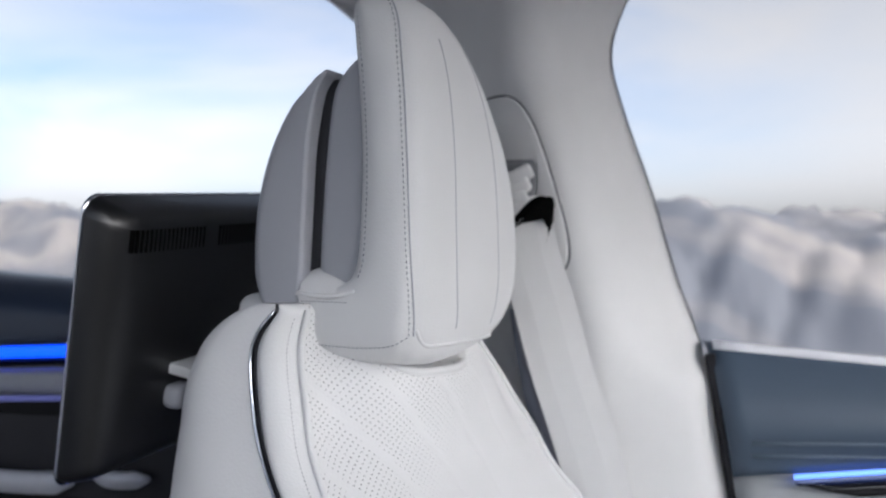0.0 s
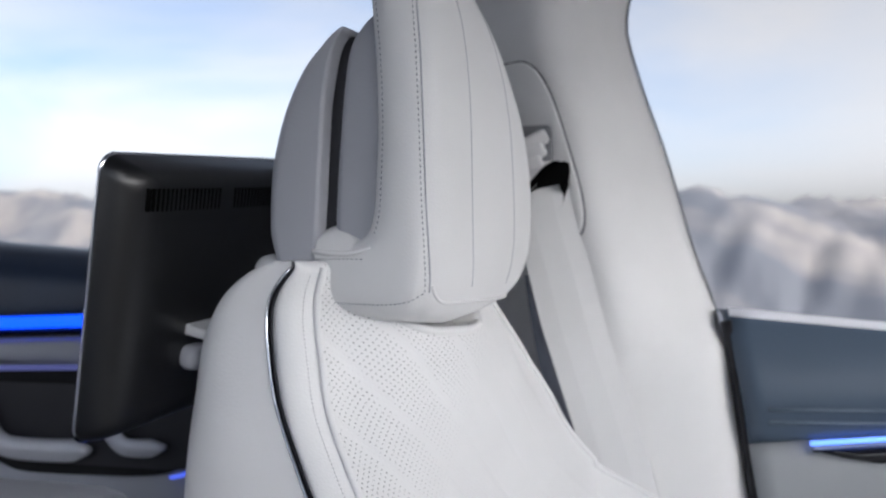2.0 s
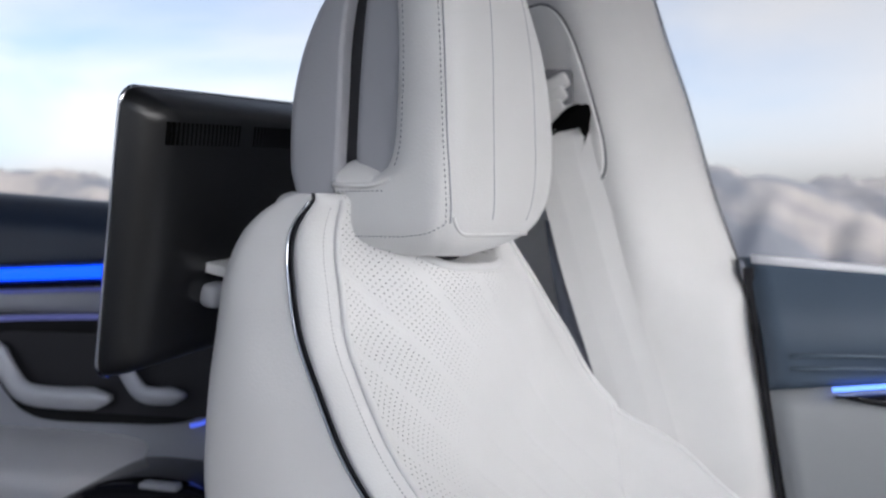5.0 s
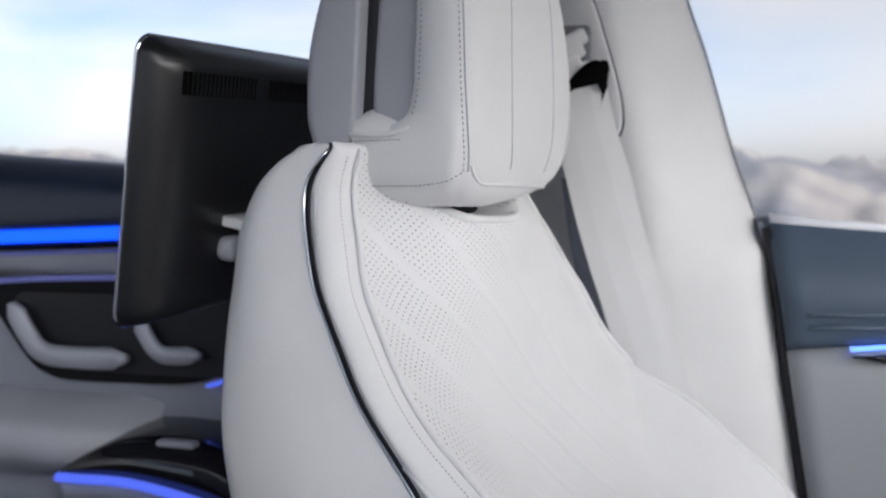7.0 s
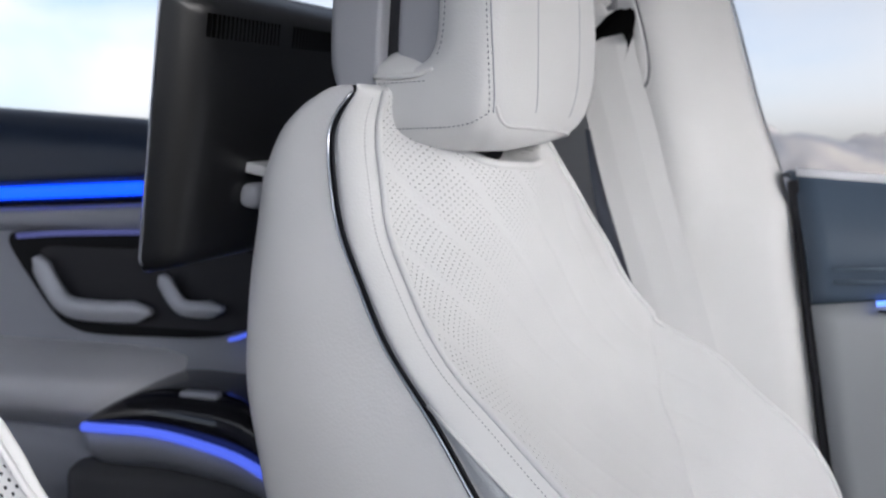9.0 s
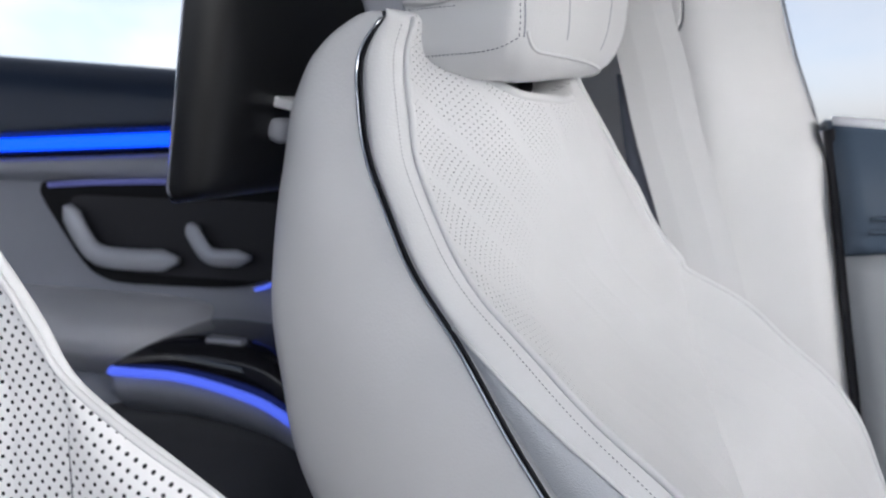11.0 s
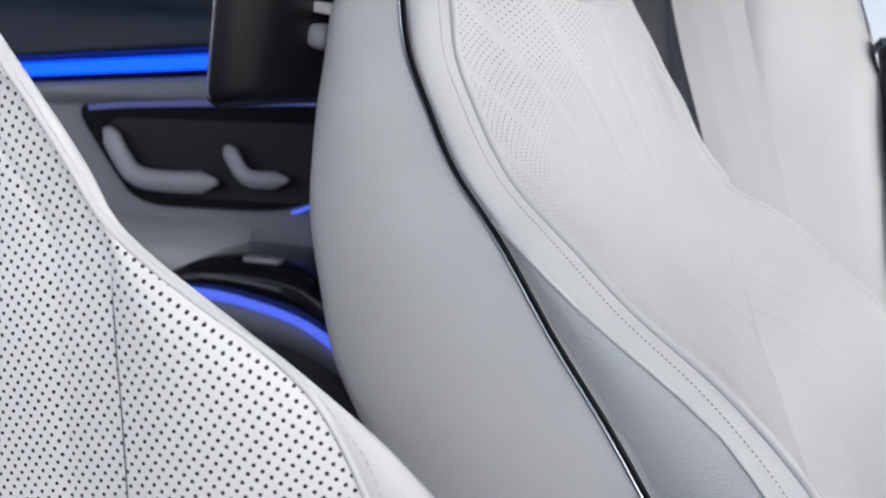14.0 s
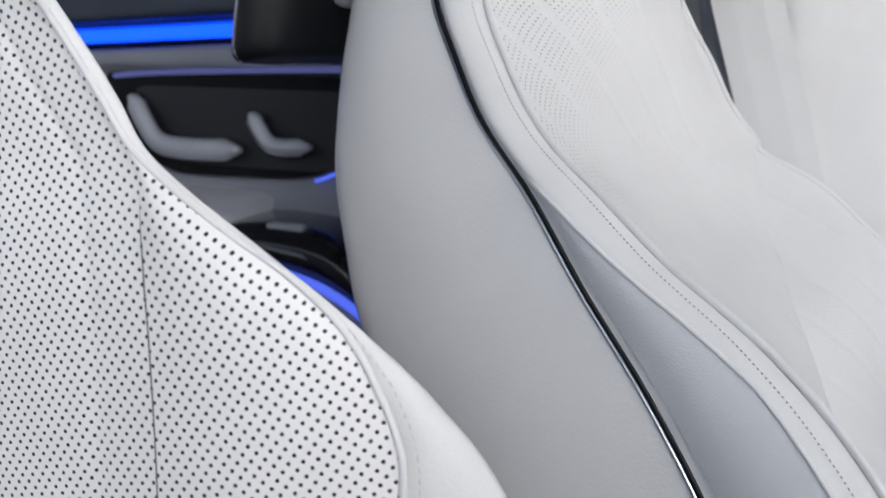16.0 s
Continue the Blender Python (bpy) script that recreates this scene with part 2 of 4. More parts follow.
def smooth_path(pts, n):
    """n points along a smooth curve through a few points."""
    pts = [Vector(p) for p in pts]
    ks = list(range(len(pts)))
    return [Vector([spline([(k, pts[k][i]) for k in ks], j * (len(pts) - 1) / (n - 1)) for i in range(3)]) for j in range(n)]


def stitches(points, length, gap, radius, out=(0, 0, 0)):
    """A row of separate short stitches along a path."""
    bm = bmesh.new()
    pts = [Vector(p) for p in points]
    acc = [0.0]
    for a, b in zip(pts, pts[1:]):
        acc.append(acc[-1] + (b - a).length)

    def at(s):
        for i in range(len(pts) - 1):
            if acc[i + 1] >= s:
                k = (s - acc[i]) / max(acc[i + 1] - acc[i], 1e-9)
                return pts[i].lerp(pts[i + 1], k)
        return pts[-1]
    s = 0.0
    while s + length < acc[-1]:
        a, b = at(s) + Vector(out), at(s + length) + Vector(out)
        d = (b - a).normalized()
        u = d.orthogonal().normalized()
        w = d.cross(u)
        ring = []
        for p, r in ((a, 0.5), (a.lerp(b, 0.5), 1.0), (b, 0.5)):
            ring.append([bm.verts.new(p + (u * math.cos(k * math.tau / 5) + w * math.sin(k * math.tau / 5)) * radius * r) for k in range(5)])
        for x, y in zip(ring, ring[1:]):
            for k in range(5):
                bm.faces.new((x[k], x[(k + 1) % 5], y[(k + 1) % 5], y[k]))
        bm.faces.new(ring[0])
        bm.faces.new(ring[-1])
        s += length + gap
    return bm


def empty(name, m, label="", category="", group="", kind=""):
    ob = new(name)
    ob.matrix_world = m
    return tagged(ob, label, category, group, kind)


SEAT = pose(-0.022, 0.4875, 0, 0, 0, -26.6)
SIDE = pose(0, 0.82, 0, 0, 0, -10)


# ---- the land outside ----
def land_height(x, y):
    r = math.hypot(x, y)
    far = min(max((r - 110) / 620, 0), 1)
    far = far * far * (3 - 2 * far)
    drop = min(max((r - 10) / 75, 0), 1)
    drop = drop * drop * (3 - 2 * drop)
    a = math.atan2(y, x)
    ridge = noise.noise((math.cos(a) * 5.0, math.sin(a) * 5.0, r / 500))
    fine = noise.noise((x / 60, y / 60, 3.0)) * 0.6 + noise.noise((x / 22, y / 22, 9.0)) * 0.25
    near = min(max((r - 6) / 60, 0), 1)
    spur = 1 - 2.4 * abs(noise.noise((math.cos(a) * 13 + r / 260, math.sin(a) * 13 - r / 420, 5.0)))
    gully = 1 - 2.4 * abs(noise.noise((math.cos(a) * 34 - r / 160, math.sin(a) * 34, 7.0)))
    return -0.4 - 22 * drop + far * (46 + 14 * ridge + 5 * noise.noise((x / 90, y / 90, 1.0))) + math.sqrt(far) * (11 * spur + 5 * gully) + near * (0.2 + 0.9 * fine)


def build_land():
    rows = []
    for i in range(90):
        r = 2.5 * (3000 / 2.5) ** (i / 89)
        rows.append([(r * math.cos(k * math.tau / 600), r * math.sin(k * math.tau / 600),
                      land_height(r * math.cos(k * math.tau / 600), r * math.sin(k * math.tau / 600))) for k in range(600)])
    m = material("hazy_desert_sand", (0.40, 0.36, 0.33), 0.95, vary=0.2, scale=2.0, bump=0)
    n, l = m.node_tree.nodes, m.node_tree.links
    for node in n:
        if node.type == "TEX_NOISE":
            node.inputs["Scale"].default_value = 0.05
            node.inputs["Detail"].default_value = 8
    b = n["Principled BSDF"]
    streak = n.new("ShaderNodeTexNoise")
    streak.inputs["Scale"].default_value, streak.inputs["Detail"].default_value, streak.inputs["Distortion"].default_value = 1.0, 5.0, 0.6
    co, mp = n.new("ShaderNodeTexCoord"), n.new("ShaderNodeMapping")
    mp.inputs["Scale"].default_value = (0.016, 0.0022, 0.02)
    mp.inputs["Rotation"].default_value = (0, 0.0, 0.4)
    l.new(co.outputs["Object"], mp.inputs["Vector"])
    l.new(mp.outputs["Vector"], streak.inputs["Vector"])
    # Slate to sand streaks, kept pale: distance haze is mixed into both colours.
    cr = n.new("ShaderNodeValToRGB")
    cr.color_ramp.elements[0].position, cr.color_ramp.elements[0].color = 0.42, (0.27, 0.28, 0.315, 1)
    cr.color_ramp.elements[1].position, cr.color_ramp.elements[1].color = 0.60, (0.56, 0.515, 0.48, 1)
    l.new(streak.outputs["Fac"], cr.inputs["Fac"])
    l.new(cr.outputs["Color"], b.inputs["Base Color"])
    bm = grid(rows, ring=True)
    bm.faces.new([v for v in bm.verts[:600]][::-1])
    return tagged(obj("ground", bm, m), "desert ground rising to bare hills, haze painted into its pale colour", "ground", kind="structure")


build_land()


# ---- the car's far side, in the frame of the doors ----
SILL = [(-1.5, 1.05), (-0.653, 0.987), (-0.452, 0.972), (0.27, 0.915), (0.445, 0.901), (1.1, 0.85)]
EDGE = [(0.2, 0.395), (0.60, 0.322), (0.65, 0.313), (0.755, 0.296), (0.911, 0.270), (0.974, 0.248), (1.074, 0.219), (1.157, 0.191), (1.216, 0.178), (1.269, 0.192), (1.30, 0.212), (1.33, 0.245), (1.36, 0.31), (1.38, 0.40)]


def sheet(name, xs, profile, mat, parent, label="", depth=0.02):
    """A trim panel along the door: profile(x) gives rows of (y, z) from its upper to its lower edge."""
    return part(name, backed([[(x, y, z) for y, z in profile(x)] for x in xs], depth), mat, parent, label)


def frange(a, b, n):
    return [a + (b - a) * i / (n - 1) for i in range(n)]


def fillet(points, n=5, r=0.35):
    """Rounds the corners of a polyline of (y, z)."""
    out = [points[0]]
    for a, b, c in zip(points, points[1:], points[2:]):
        p = (b[0] + (a[0] - b[0]) * r, b[1] + (a[1] - b[1]) * r)
        q = (b[0] + (c[0] - b[0]) * r, b[1] + (c[1] - b[1]) * r)
        for k in range(n):
            t = k / (n - 1)
            out.append(((1 - t) ** 2 * p[0] + 2 * t * (1 - t) * b[0] + t * t * q[0], (1 - t) ** 2 * p[1] + 2 * t * (1 - t) * b[1] + t * t * q[1]))
    return out + [points[-1]]


def strip_z(x):
    return 0.8835 + (x + 0.56) * 0.045


def rear_door():
    d = empty("door_1", SIDE, "rear car door with navy top, blue light strip and black handle pocket", "car door", kind="structure")
    xs = frange(-1.35, -0.07, 33)
    sheet("door_top_trim", xs, lambda x: fillet([(0.07, spline(SILL, x) - 0.002), (0.0, spline(SILL, x)), (-0.035, spline(SILL, x) - 0.03), (-0.038, strip_z(x) + 0.017), (-0.034, strip_z(x) + 0.0095), (0.012, strip_z(x) + 0.0100)]), NAVY, d, "dark navy leather door top")
    ends = frange(-1.35, -0.468, 20) + frange(-0.4665, -0.456, 9)
    rows = []
    for x in ends:
        k = 0.0092 * math.sqrt(max(0.04, 1 - max(0.0, (x + 0.466) / 0.010) ** 2))
        rows.append([(x, 0.012, strip_z(x) + k), (x, 0.009, strip_z(x) + 0.6 * k), (x, 0.008, strip_z(x)), (x, 0.009, strip_z(x) - 0.6 * k), (x, 0.012, strip_z(x) - k)])
    part("light_strip", backed(rows, 0.004), BLUE, d, "glowing blue light strip")
    sheet("strip_channel", xs, lambda x: [(0.0175, strip_z(x) + 0.012), (0.0175, strip_z(x) - 0.010), (0.004, strip_z(x) - 0.013), (0.0, strip_z(x) - 0.026)], PIANO, d, "black channel of the light strip", 0.006)
    sheet("trim_band", xs, lambda x: fillet([(0.0, strip_z(x) - 0.020), (-0.016, strip_z(x) - 0.024), (-0.016, 0.842), (0.0, 0.830)]), GREY_TRIM, d, "lavender grey trim band")
    sheet("middle_panel", frange(-1.35, -0.07, 40), lambda x: fillet([(0.0, 0.834), (-0.004, 0.74), (-0.012, 0.69), (-0.03, 0.66), (-0.012, 0.645), (0.0, 0.63)]), GREY_TRIM, d, "grey door panel")
    # handle pocket with its rounded outline
    ring = fillet([(-0.55, 0.832), (-0.64, 0.832), (-0.645, 0.815), (-0.575, 0.723), (-0.535, 0.708), (-0.36, 0.712), (-0.30, 0.735), (-0.262, 0.80), (-0.275, 0.832), (-0.55, 0.832)], 5, 0.3)
    bm = bmesh.new()
    f = bm.faces.new([bm.verts.new((x + 0.014, -0.010, z)) for x, z in ring])
    r = bmesh.ops.extrude_face_region(bm, geom=[f])
    for v in [g for g in r["geom"] if isinstance(g, bmesh.types.BMVert)]:
        v.co.y -= 0.010
    part("handle_pocket", bm, POCKET, d, "black handle pocket", smooth=False)
    bm = bmesh.new()
    inner = fillet([(-0.45, 0.815), (-0.605, 0.815), (-0.545, 0.722), (-0.30, 0.722), (-0.29, 0.815), (-0.45, 0.815)], 5, 0.2)
    bm.faces.new([bm.verts.new((x + 0.014, -0.0215, z)) for x, z in inner])
    part("pocket_bottom", thick(bm, 0.001), BLACK, d, "deep black recess", smooth=False)
    part("pocket_light", tube(smooth_path([(-0.615, -0.021, 0.826), (-0.55, -0.021, 0.831), (-0.42, -0.021, 0.836), (-0.28, -0.021, 0.840)], 24), 0.0036, 8), BLUE_DIM, d, "faint violet glow line above the pocket")
    bar = smooth_path([(-0.595, -0.034, 0.80), (-0.573, -0.036, 0.765), (-0.548, -0.038, 0.743), (-0.50, -0.038, 0.739), (-0.438, -0.036, 0.741)], 26)
    part("door_handle", flat_bar([p + Vector((0.018, 0, 0.002)) for p in bar], 0.0135, 0.007), SILVER, d, "satin silver angled door pull")
    bar = smooth_path([(-0.428, -0.034, 0.783), (-0.417, -0.036, 0.765), (-0.402, -0.038, 0.749), (-0.385, -0.038, 0.745), (-0.348, -0.036, 0.747)], 22)
    part("seat_switch", flat_bar([p + Vector((0.022, 0, 0.004)) for p in bar], 0.0105, 0.006), SILVER, d, "satin silver seat shaped switch")
    part("pocket_light", tube(smooth_path([(-0.330, -0.015, 0.7115), (-0.322, -0.018, 0.7135), (-0.310, -0.020, 0.718), (-0.285, -0.021, 0.733), (-0.25, -0.021, 0.785)], 24), 0.0026, 8), BLUE_SOFT, d, "blue glow line under the pocket")
    # arm rest: pale pad, black switch panel with a blue line below it
    def pad(x):
        fade = max(0.0, (x + 0.47) / 0.09)
        k = 1 - 0.75 * min(1.0, fade) ** 2
        return fillet([(0.0, 0.698), (-0.05 * k, 0.690 - 0.006 * fade), (-0.098 * k, 0.674 - 0.010 * fade), (-0.106 * k, 0.655 - 0.008 * fade), (-0.100 * k, 0.634), (-0.05 * k, 0.60)])
    sheet("armrest", frange(-1.35, -0.385, 30), pad, ARMREST, d, "grey leather door armrest")
    upper = smooth_path([(-0.455, -0.104, 0.634), (-0.425, -0.104, 0.650), (-0.391, -0.104, 0.661), (-0.336, -0.104, 0.663), (-0.275, -0.104, 0.657), (-0.236, -0.104, 0.632), (-0.20, -0.104, 0.592), (-0.17, -0.104, 0.56)], 30)
    under = smooth_path([(-0.457, -0.110, 0.629), (-0.425, -0.112, 0.630), (-0.375, -0.113, 0.631), (-0.323, -0.114, 0.625), (-0.263, -0.115, 0.611), (-0.212, -0.116, 0.584), (-0.185, -0.116, 0.555), (-0.165, -0.116, 0.53)], 30)
    panel = []
    for p, q in zip(upper, under):
        back = Vector((p.x, -0.02, p.z + 0.012))
        panel.append([back, back.lerp(p, 0.7), p, p.lerp(q, 0.5) + Vector((0, -0.005, 0)), q])
    part("switch_panel", backed(panel, 0.006), PIANO, d, "glossy black armrest panel")
    part("switch", box((-0.345, -0.100, 0.6625), (-0.30, -0.085, 0.670), 0.003), SILVER, d, "small silver window switch")
    part("armrest_light", tube([p + Vector((0, -0.002, -0.004)) for p in under], 0.0055, 8), BLUE_SOFT, d, "curved blue light line")
    side = [[q + Vector((0, -0.001, -0.008)), q + Vector((0, 0.0, -0.03)), q + Vector((0, 0.03, -0.055)), q + Vector((0, 0.06, -0.065))] for q in under]
    part("armrest_side", backed(side, 0.01), GREY_TRIM, d, "grey armrest side below the light")
    sheet("lower_panel", frange(-1.35, -0.07, 20), lambda x: fillet([(-0.05, 0.61), (-0.07, 0.58), (-0.06, 0.53), (-0.04, 0.50), (-0.03, 0.3), (-0.06, 0.12)]), GREY_TRIM, d, "grey lower door panel")
    part("map_pocket", box((-0.50, -0.100, 0.30), (-0.10, -0.05, 0.575), 0.02), CARPET, d, "dark door pocket")
    return d


def flat_bar(points, half, depth):
    """A bar of oval section, flat to the door, along a path."""
    rows = []
    pts = [Vector(p) for p in points]
    for i, p in enumerate(pts):
        t = (pts[min(i + 1, len(pts) - 1)] - pts[max(i - 1, 0)]).normalized()
        side = t.cross(Vector((0, 1, 0))).normalized()
        e = min(1.0, 0.35 + 0.65 * min(i, len(pts) - 1 - i) / 2)
        rows.append([p + side * half * e * math.cos(k * math.tau / 12) + Vector((0, 1, 0)) * depth * math.sin(k * math.tau / 12) for k in range(12)])
    return grid(rows, ring=True, caps=True)


def front_strip(x):
    return 0.789 + (x - 0.345) * 0.115


def front_door():
    d = empty("door_2", SIDE, "front car door with slate blue leather top and thin blue light", "car door", kind="structure")
    zs = lambda x: spline(SILL, x)
    xs = frange(0.0, 0.9, 46)
    start = lambda z: spline(EDGE, z) + 0.005

    def cut(x0, z):
        return start(z) + x0
    rows = []
    for x in xs:
        zt, zb = zs(0.28 + x), front_strip(0.28 + x) + 0.006
        prof = [(0.05, zt - 0.004), (0.015, zt - 0.001), (-0.004, zt)]
        prof += [(-0.012 - 0.034 * math.sin(min(1.0, 0.08 + 1.25 * k / 12) * math.pi / 2) + 0.006 * (k / 12) ** 3, zt - 0.002 - (zt - zb - 0.002) * k / 12) for k in range(13)]
        rows.append([(cut(x, z), y, z) for y, z in prof])
    part("door_top_trim", backed(rows, 0.02), material("slate_leather", (0.062, 0.090, 0.132), 0.44, vary=0.06, scale=500, bump=0.15), d, "slate blue leather door top")
    for dz, c in ((0.0, SEAM_BLUE), (-0.012, SEAM_BLUE)):
        part("seam", tube([(0.312 + x, -0.0465, 0.822 + 0.03 * x + dz) for x in frange(0.0, 0.6, 14)], 0.0016, 6), c, d)
    part("light_strip", tube([(0.35 + x, -0.043, front_strip(0.35 + x) + 0.001) for x in frange(0, 0.55, 14)], 0.0024, 8), BLUE_FRONT, d, "thin glowing blue light strip")
    part("strip_recess", grid_slab([(0.352 + x, front_strip(0.352 + x) - 0.007, front_strip(0.352 + x) - 0.005 - 0.016 * min(1, x / 0.05)) for x in frange(0, 0.55, 20)], -0.046, 0.02), PIANO, d, "black recess below the strip")
    rows = []
    for x in xs:
        prof = fillet([(-0.035, front_strip(0.28 + x) + 0.004), (-0.042, 0.76), (-0.038, 0.6), (-0.06, 0.5), (-0.05, 0.12)])
        rows.append([(cut(x, z), y, z) for y, z in prof])
    part("middle_panel", backed(rows, 0.02), PALE_TRIM, d, "pale grey door panel")
    # Pale cord paints the bright highlight on the rounded leather edge.
    part("edge_highlight", tube([(0.279 + x, -0.014, zs(0.279 + x) - 0.003) for x in frange(0.0, 0.85, 30)], 0.0056, 10), EDGE_HIGHLIGHT, d, "pale cord painted as the highlight along the door top")
    # black rubber seal between pillar and door
    seal = [(spline(EDGE, z) + 0.0035, -0.022, z) for z in frange(0.12, 0.904, 24)]
    edge = [(spline(EDGE, z) + 0.001, 0.022, z) for z in frange(0.90, 1.345, 30)]
    part("seal", tube(edge, 0.0014, 6), LEATHER_GREY_DARK, d, "black window seal")
    part("seal", tube(seal, 0.0055, 8), BLACK, d, "black rubber door seal")
    return d


def grid_slab(rows, y, depth):
    return thick(grid([[(x, y, a), (x, y, b)] for x, a, b in rows]), depth)


def pillar_y(x, z):
    """Depth of the pillar's cover: a flank turned to the rear, a rounded ridge, a flank turned to the front window."""
    e = spline(EDGE, z)
    back = min(e, 0.2) - 0.27 - 0.035 * max(0, (z - 1.20) / 0.07) ** 2
    t = min(1.0, max(0.0, (x - back) / (e - back)))
    prof = spline([(0, 0.10), (0.08, 0.078), (0.25, 0.030), (0.5, -0.034), (0.60, -0.058), (0.66, -0.066), (0.72, -0.064), (0.80, -0.050), (0.90, -0.018), (0.97, 0.008), (1, 0.03)], t)
    low = min(1.0, max(0.0, (0.93 - z) / 0.05))
    turn = min(1.0, max(0.0, (t - 0.74) / 0.26))
    return prof - 0.045 * low * turn * turn * (3 - 2 * turn) - 0.04 * max(0, (z - 1.2) / 0.1) ** 2


def b_pillar():
    p = empty("pillar_trim", SIDE, "pale fabric-covered car pillar with seat belt guide", "pillar", kind="structure")
    rows = []
    for z in frange(0.10, 1.38, 52):
        e = spline(EDGE, z)
        back = min(e, 0.2) - 0.27 - 0.035 * max(0, (z - 1.20) / 0.07) ** 2
        row = []
        for k in range(25):
            t = k / 24
            x = back + (e - back) * t
            row.append((x, pillar_y(x, z), z))
        rows.append(row)
    part("pillar_cover", backed(rows, 0.012), PILLAR, p, "pale grey pillar cover")
    # guide plate: raised oblong with a fine groove round it, leaning with the pillar
    def plate(scale, y, n=40):
        out = []
        for k in range(n):
            a = k * math.tau / n
            cx, cz = math.cos(a), math.sin(a)
            px = 0.034 * math.copysign(abs(cx) ** 0.6, cx) * scale
            pz = 0.088 * math.copysign(abs(cz) ** 0.62, cz) * (1 - (1 - scale) * 0.4)
            out.append((0.088 + px - pz * 0.30, pillar_y(0.088 + px - pz * 0.30, 1.073 + pz) + y, 1.073 + pz))
        return out
    part("guide_groove", grid([plate(1.06, 0.010), plate(1.06, -0.0075)], ring=True, caps=True), LEATHER_GREY_DARK, p, "grey groove round the guide plate", smooth=False)
    part("guide_plate", grid([plate(1.0, 0.010), plate(1.0, -0.0088), plate(0.94, -0.0110)], ring=True, caps=True), PILLAR, p, "pale grey belt guide plate")
    part("guide_slot", box((0.060, -0.0755, 1.032), (0.1065, -0.020, 1.096), 0.006), LEATHER_GREY_DARK, p, "dark belt slot")
    return p


def seat_belt():
    b = empty("seat_belt", SIDE, "pale grey seat belt hanging from the pillar guide", "seat belt")
    rows = []
    for p in smooth_path([(0.088, -0.084, 1.058), (0.094, -0.090, 1.04), (0.102, -0.092, 1.0), (0.116, -0.094, 0.95), (0.132, -0.094, 0.89), (0.165, -0.092, 0.785), (0.21, -0.088, 0.62), (0.26, -0.08, 0.35)], 40):
        h = 0.026 + 0.004 * min(1, (1.06 - p.z) / 0.1)
        rows.append([(p.x - h, p.y + 0.001, p.z), (p.x - 0.4 * h, p.y, p.z), (p.x + 0.4 * h, p.y + 0.001, p.z + 0.001), (p.x + h, p.y + 0.004, p.z + 0.002)])
    part("webbing", thick(grid(rows), 0.0014), WEBBING, b, "pale grey woven belt", smooth=False)
    # Dark tapering strip paints the shadow in the gap left of the belt.
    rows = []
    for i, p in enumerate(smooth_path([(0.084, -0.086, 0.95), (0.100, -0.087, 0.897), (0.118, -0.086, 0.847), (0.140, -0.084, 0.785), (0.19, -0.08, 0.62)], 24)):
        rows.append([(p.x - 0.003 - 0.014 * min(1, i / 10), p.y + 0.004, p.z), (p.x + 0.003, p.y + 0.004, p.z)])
    part("belt_shade_strip", thick(grid(rows), 0.0014), BELT_SHADE, b, "dark strip painted as the shadowed gap beside the belt")
    part("belt_loop", fold_loop(), WEBBING, b, "pale belt fold over the guide")
    lips = smooth_path([(0.060, -0.079, 1.024), (0.082, -0.082, 1.032), (0.100, -0.083, 1.049), (0.112, -0.082, 1.054), (0.120, -0.080, 1.047), (0.122, -0.079, 1.031), (0.117, -0.079, 1.016)], 24)
    part("guide_hook", grid([[q + Vector((0.001, 0.004, 0.002)), q + Vector((0.001, -0.008, 0.005)), q + Vector((-0.003, -0.011, -0.007)), q + Vector((-0.010, 0.003, -0.020))] for q in lips], ring=True, caps=True), VOID, b, "dark plastic belt hook")
    mouth = [(0.086, 1.028), (0.0925, 1.0345), (0.105, 1.0470), (0.1150, 1.0560), (0.1195, 1.0580), (0.1235, 1.0560), (0.1250, 1.0500), (0.1236, 1.0400), (0.1173, 1.0290), (0.1141, 1.0365), (0.094, 1.0325)]
    bm = bmesh.new()
    face = bm.faces.new([bm.verts.new((x, -0.0975, z)) for x, z in mouth])
    for v in [g for g in bmesh.ops.extrude_face_region(bm, geom=[face])["geom"] if isinstance(g, bmesh.types.BMVert)]:
        v.co.y += 0.006
    part("guide_mouth", bm, VOID, b, "black mouth of the belt guide", smooth=False)
    return b


def fold_loop():
    """Three slanting pleats of belt bunched over the guide."""
    bm = bmesh.new()
    for k in range(3):
        made = bmesh.new()
        box((-0.017, -0.005, -0.0075), (0.017, 0.005, 0.0075), 0.004, 3, made)
        made.transform(pose(0.083 + 0.002 * k, -0.081 + 0.0015 * k, 1.053 + 0.0125 * k, 0, -26, 0))
        me = bpy.data.meshes.new("pleat")
        made.to_mesh(me)
        made.free()
        bm.from_mesh(me)
        bpy.data.meshes.remove(me)
    return bm


def pane(name, x0, x1, label):
    m = bpy.data.materials.new("window_glass")
    m.use_nodes = True
    g = m.node_tree.nodes["Principled BSDF"]
    g.inputs["Transmission Weight"].default_value, g.inputs["Roughness"].default_value, g.inputs["IOR"].default_value = 1.0, 0.0, 1.12
    ob = obj(name, box((x0, 0.052, 0.80), (x1, 0.056, 1.40)), m, smooth=False)
    ob.matrix_world = SIDE
    ob.visible_shadow = False
    tagged(ob, label, "window", kind="structure")


pane("window_1", -1.35, -0.02, "clear rear door window glass")
pane("window_2", 0.12, 1.15, "clear front door window glass")
rear_door()
front_door()
b_pillar()
seat_belt()


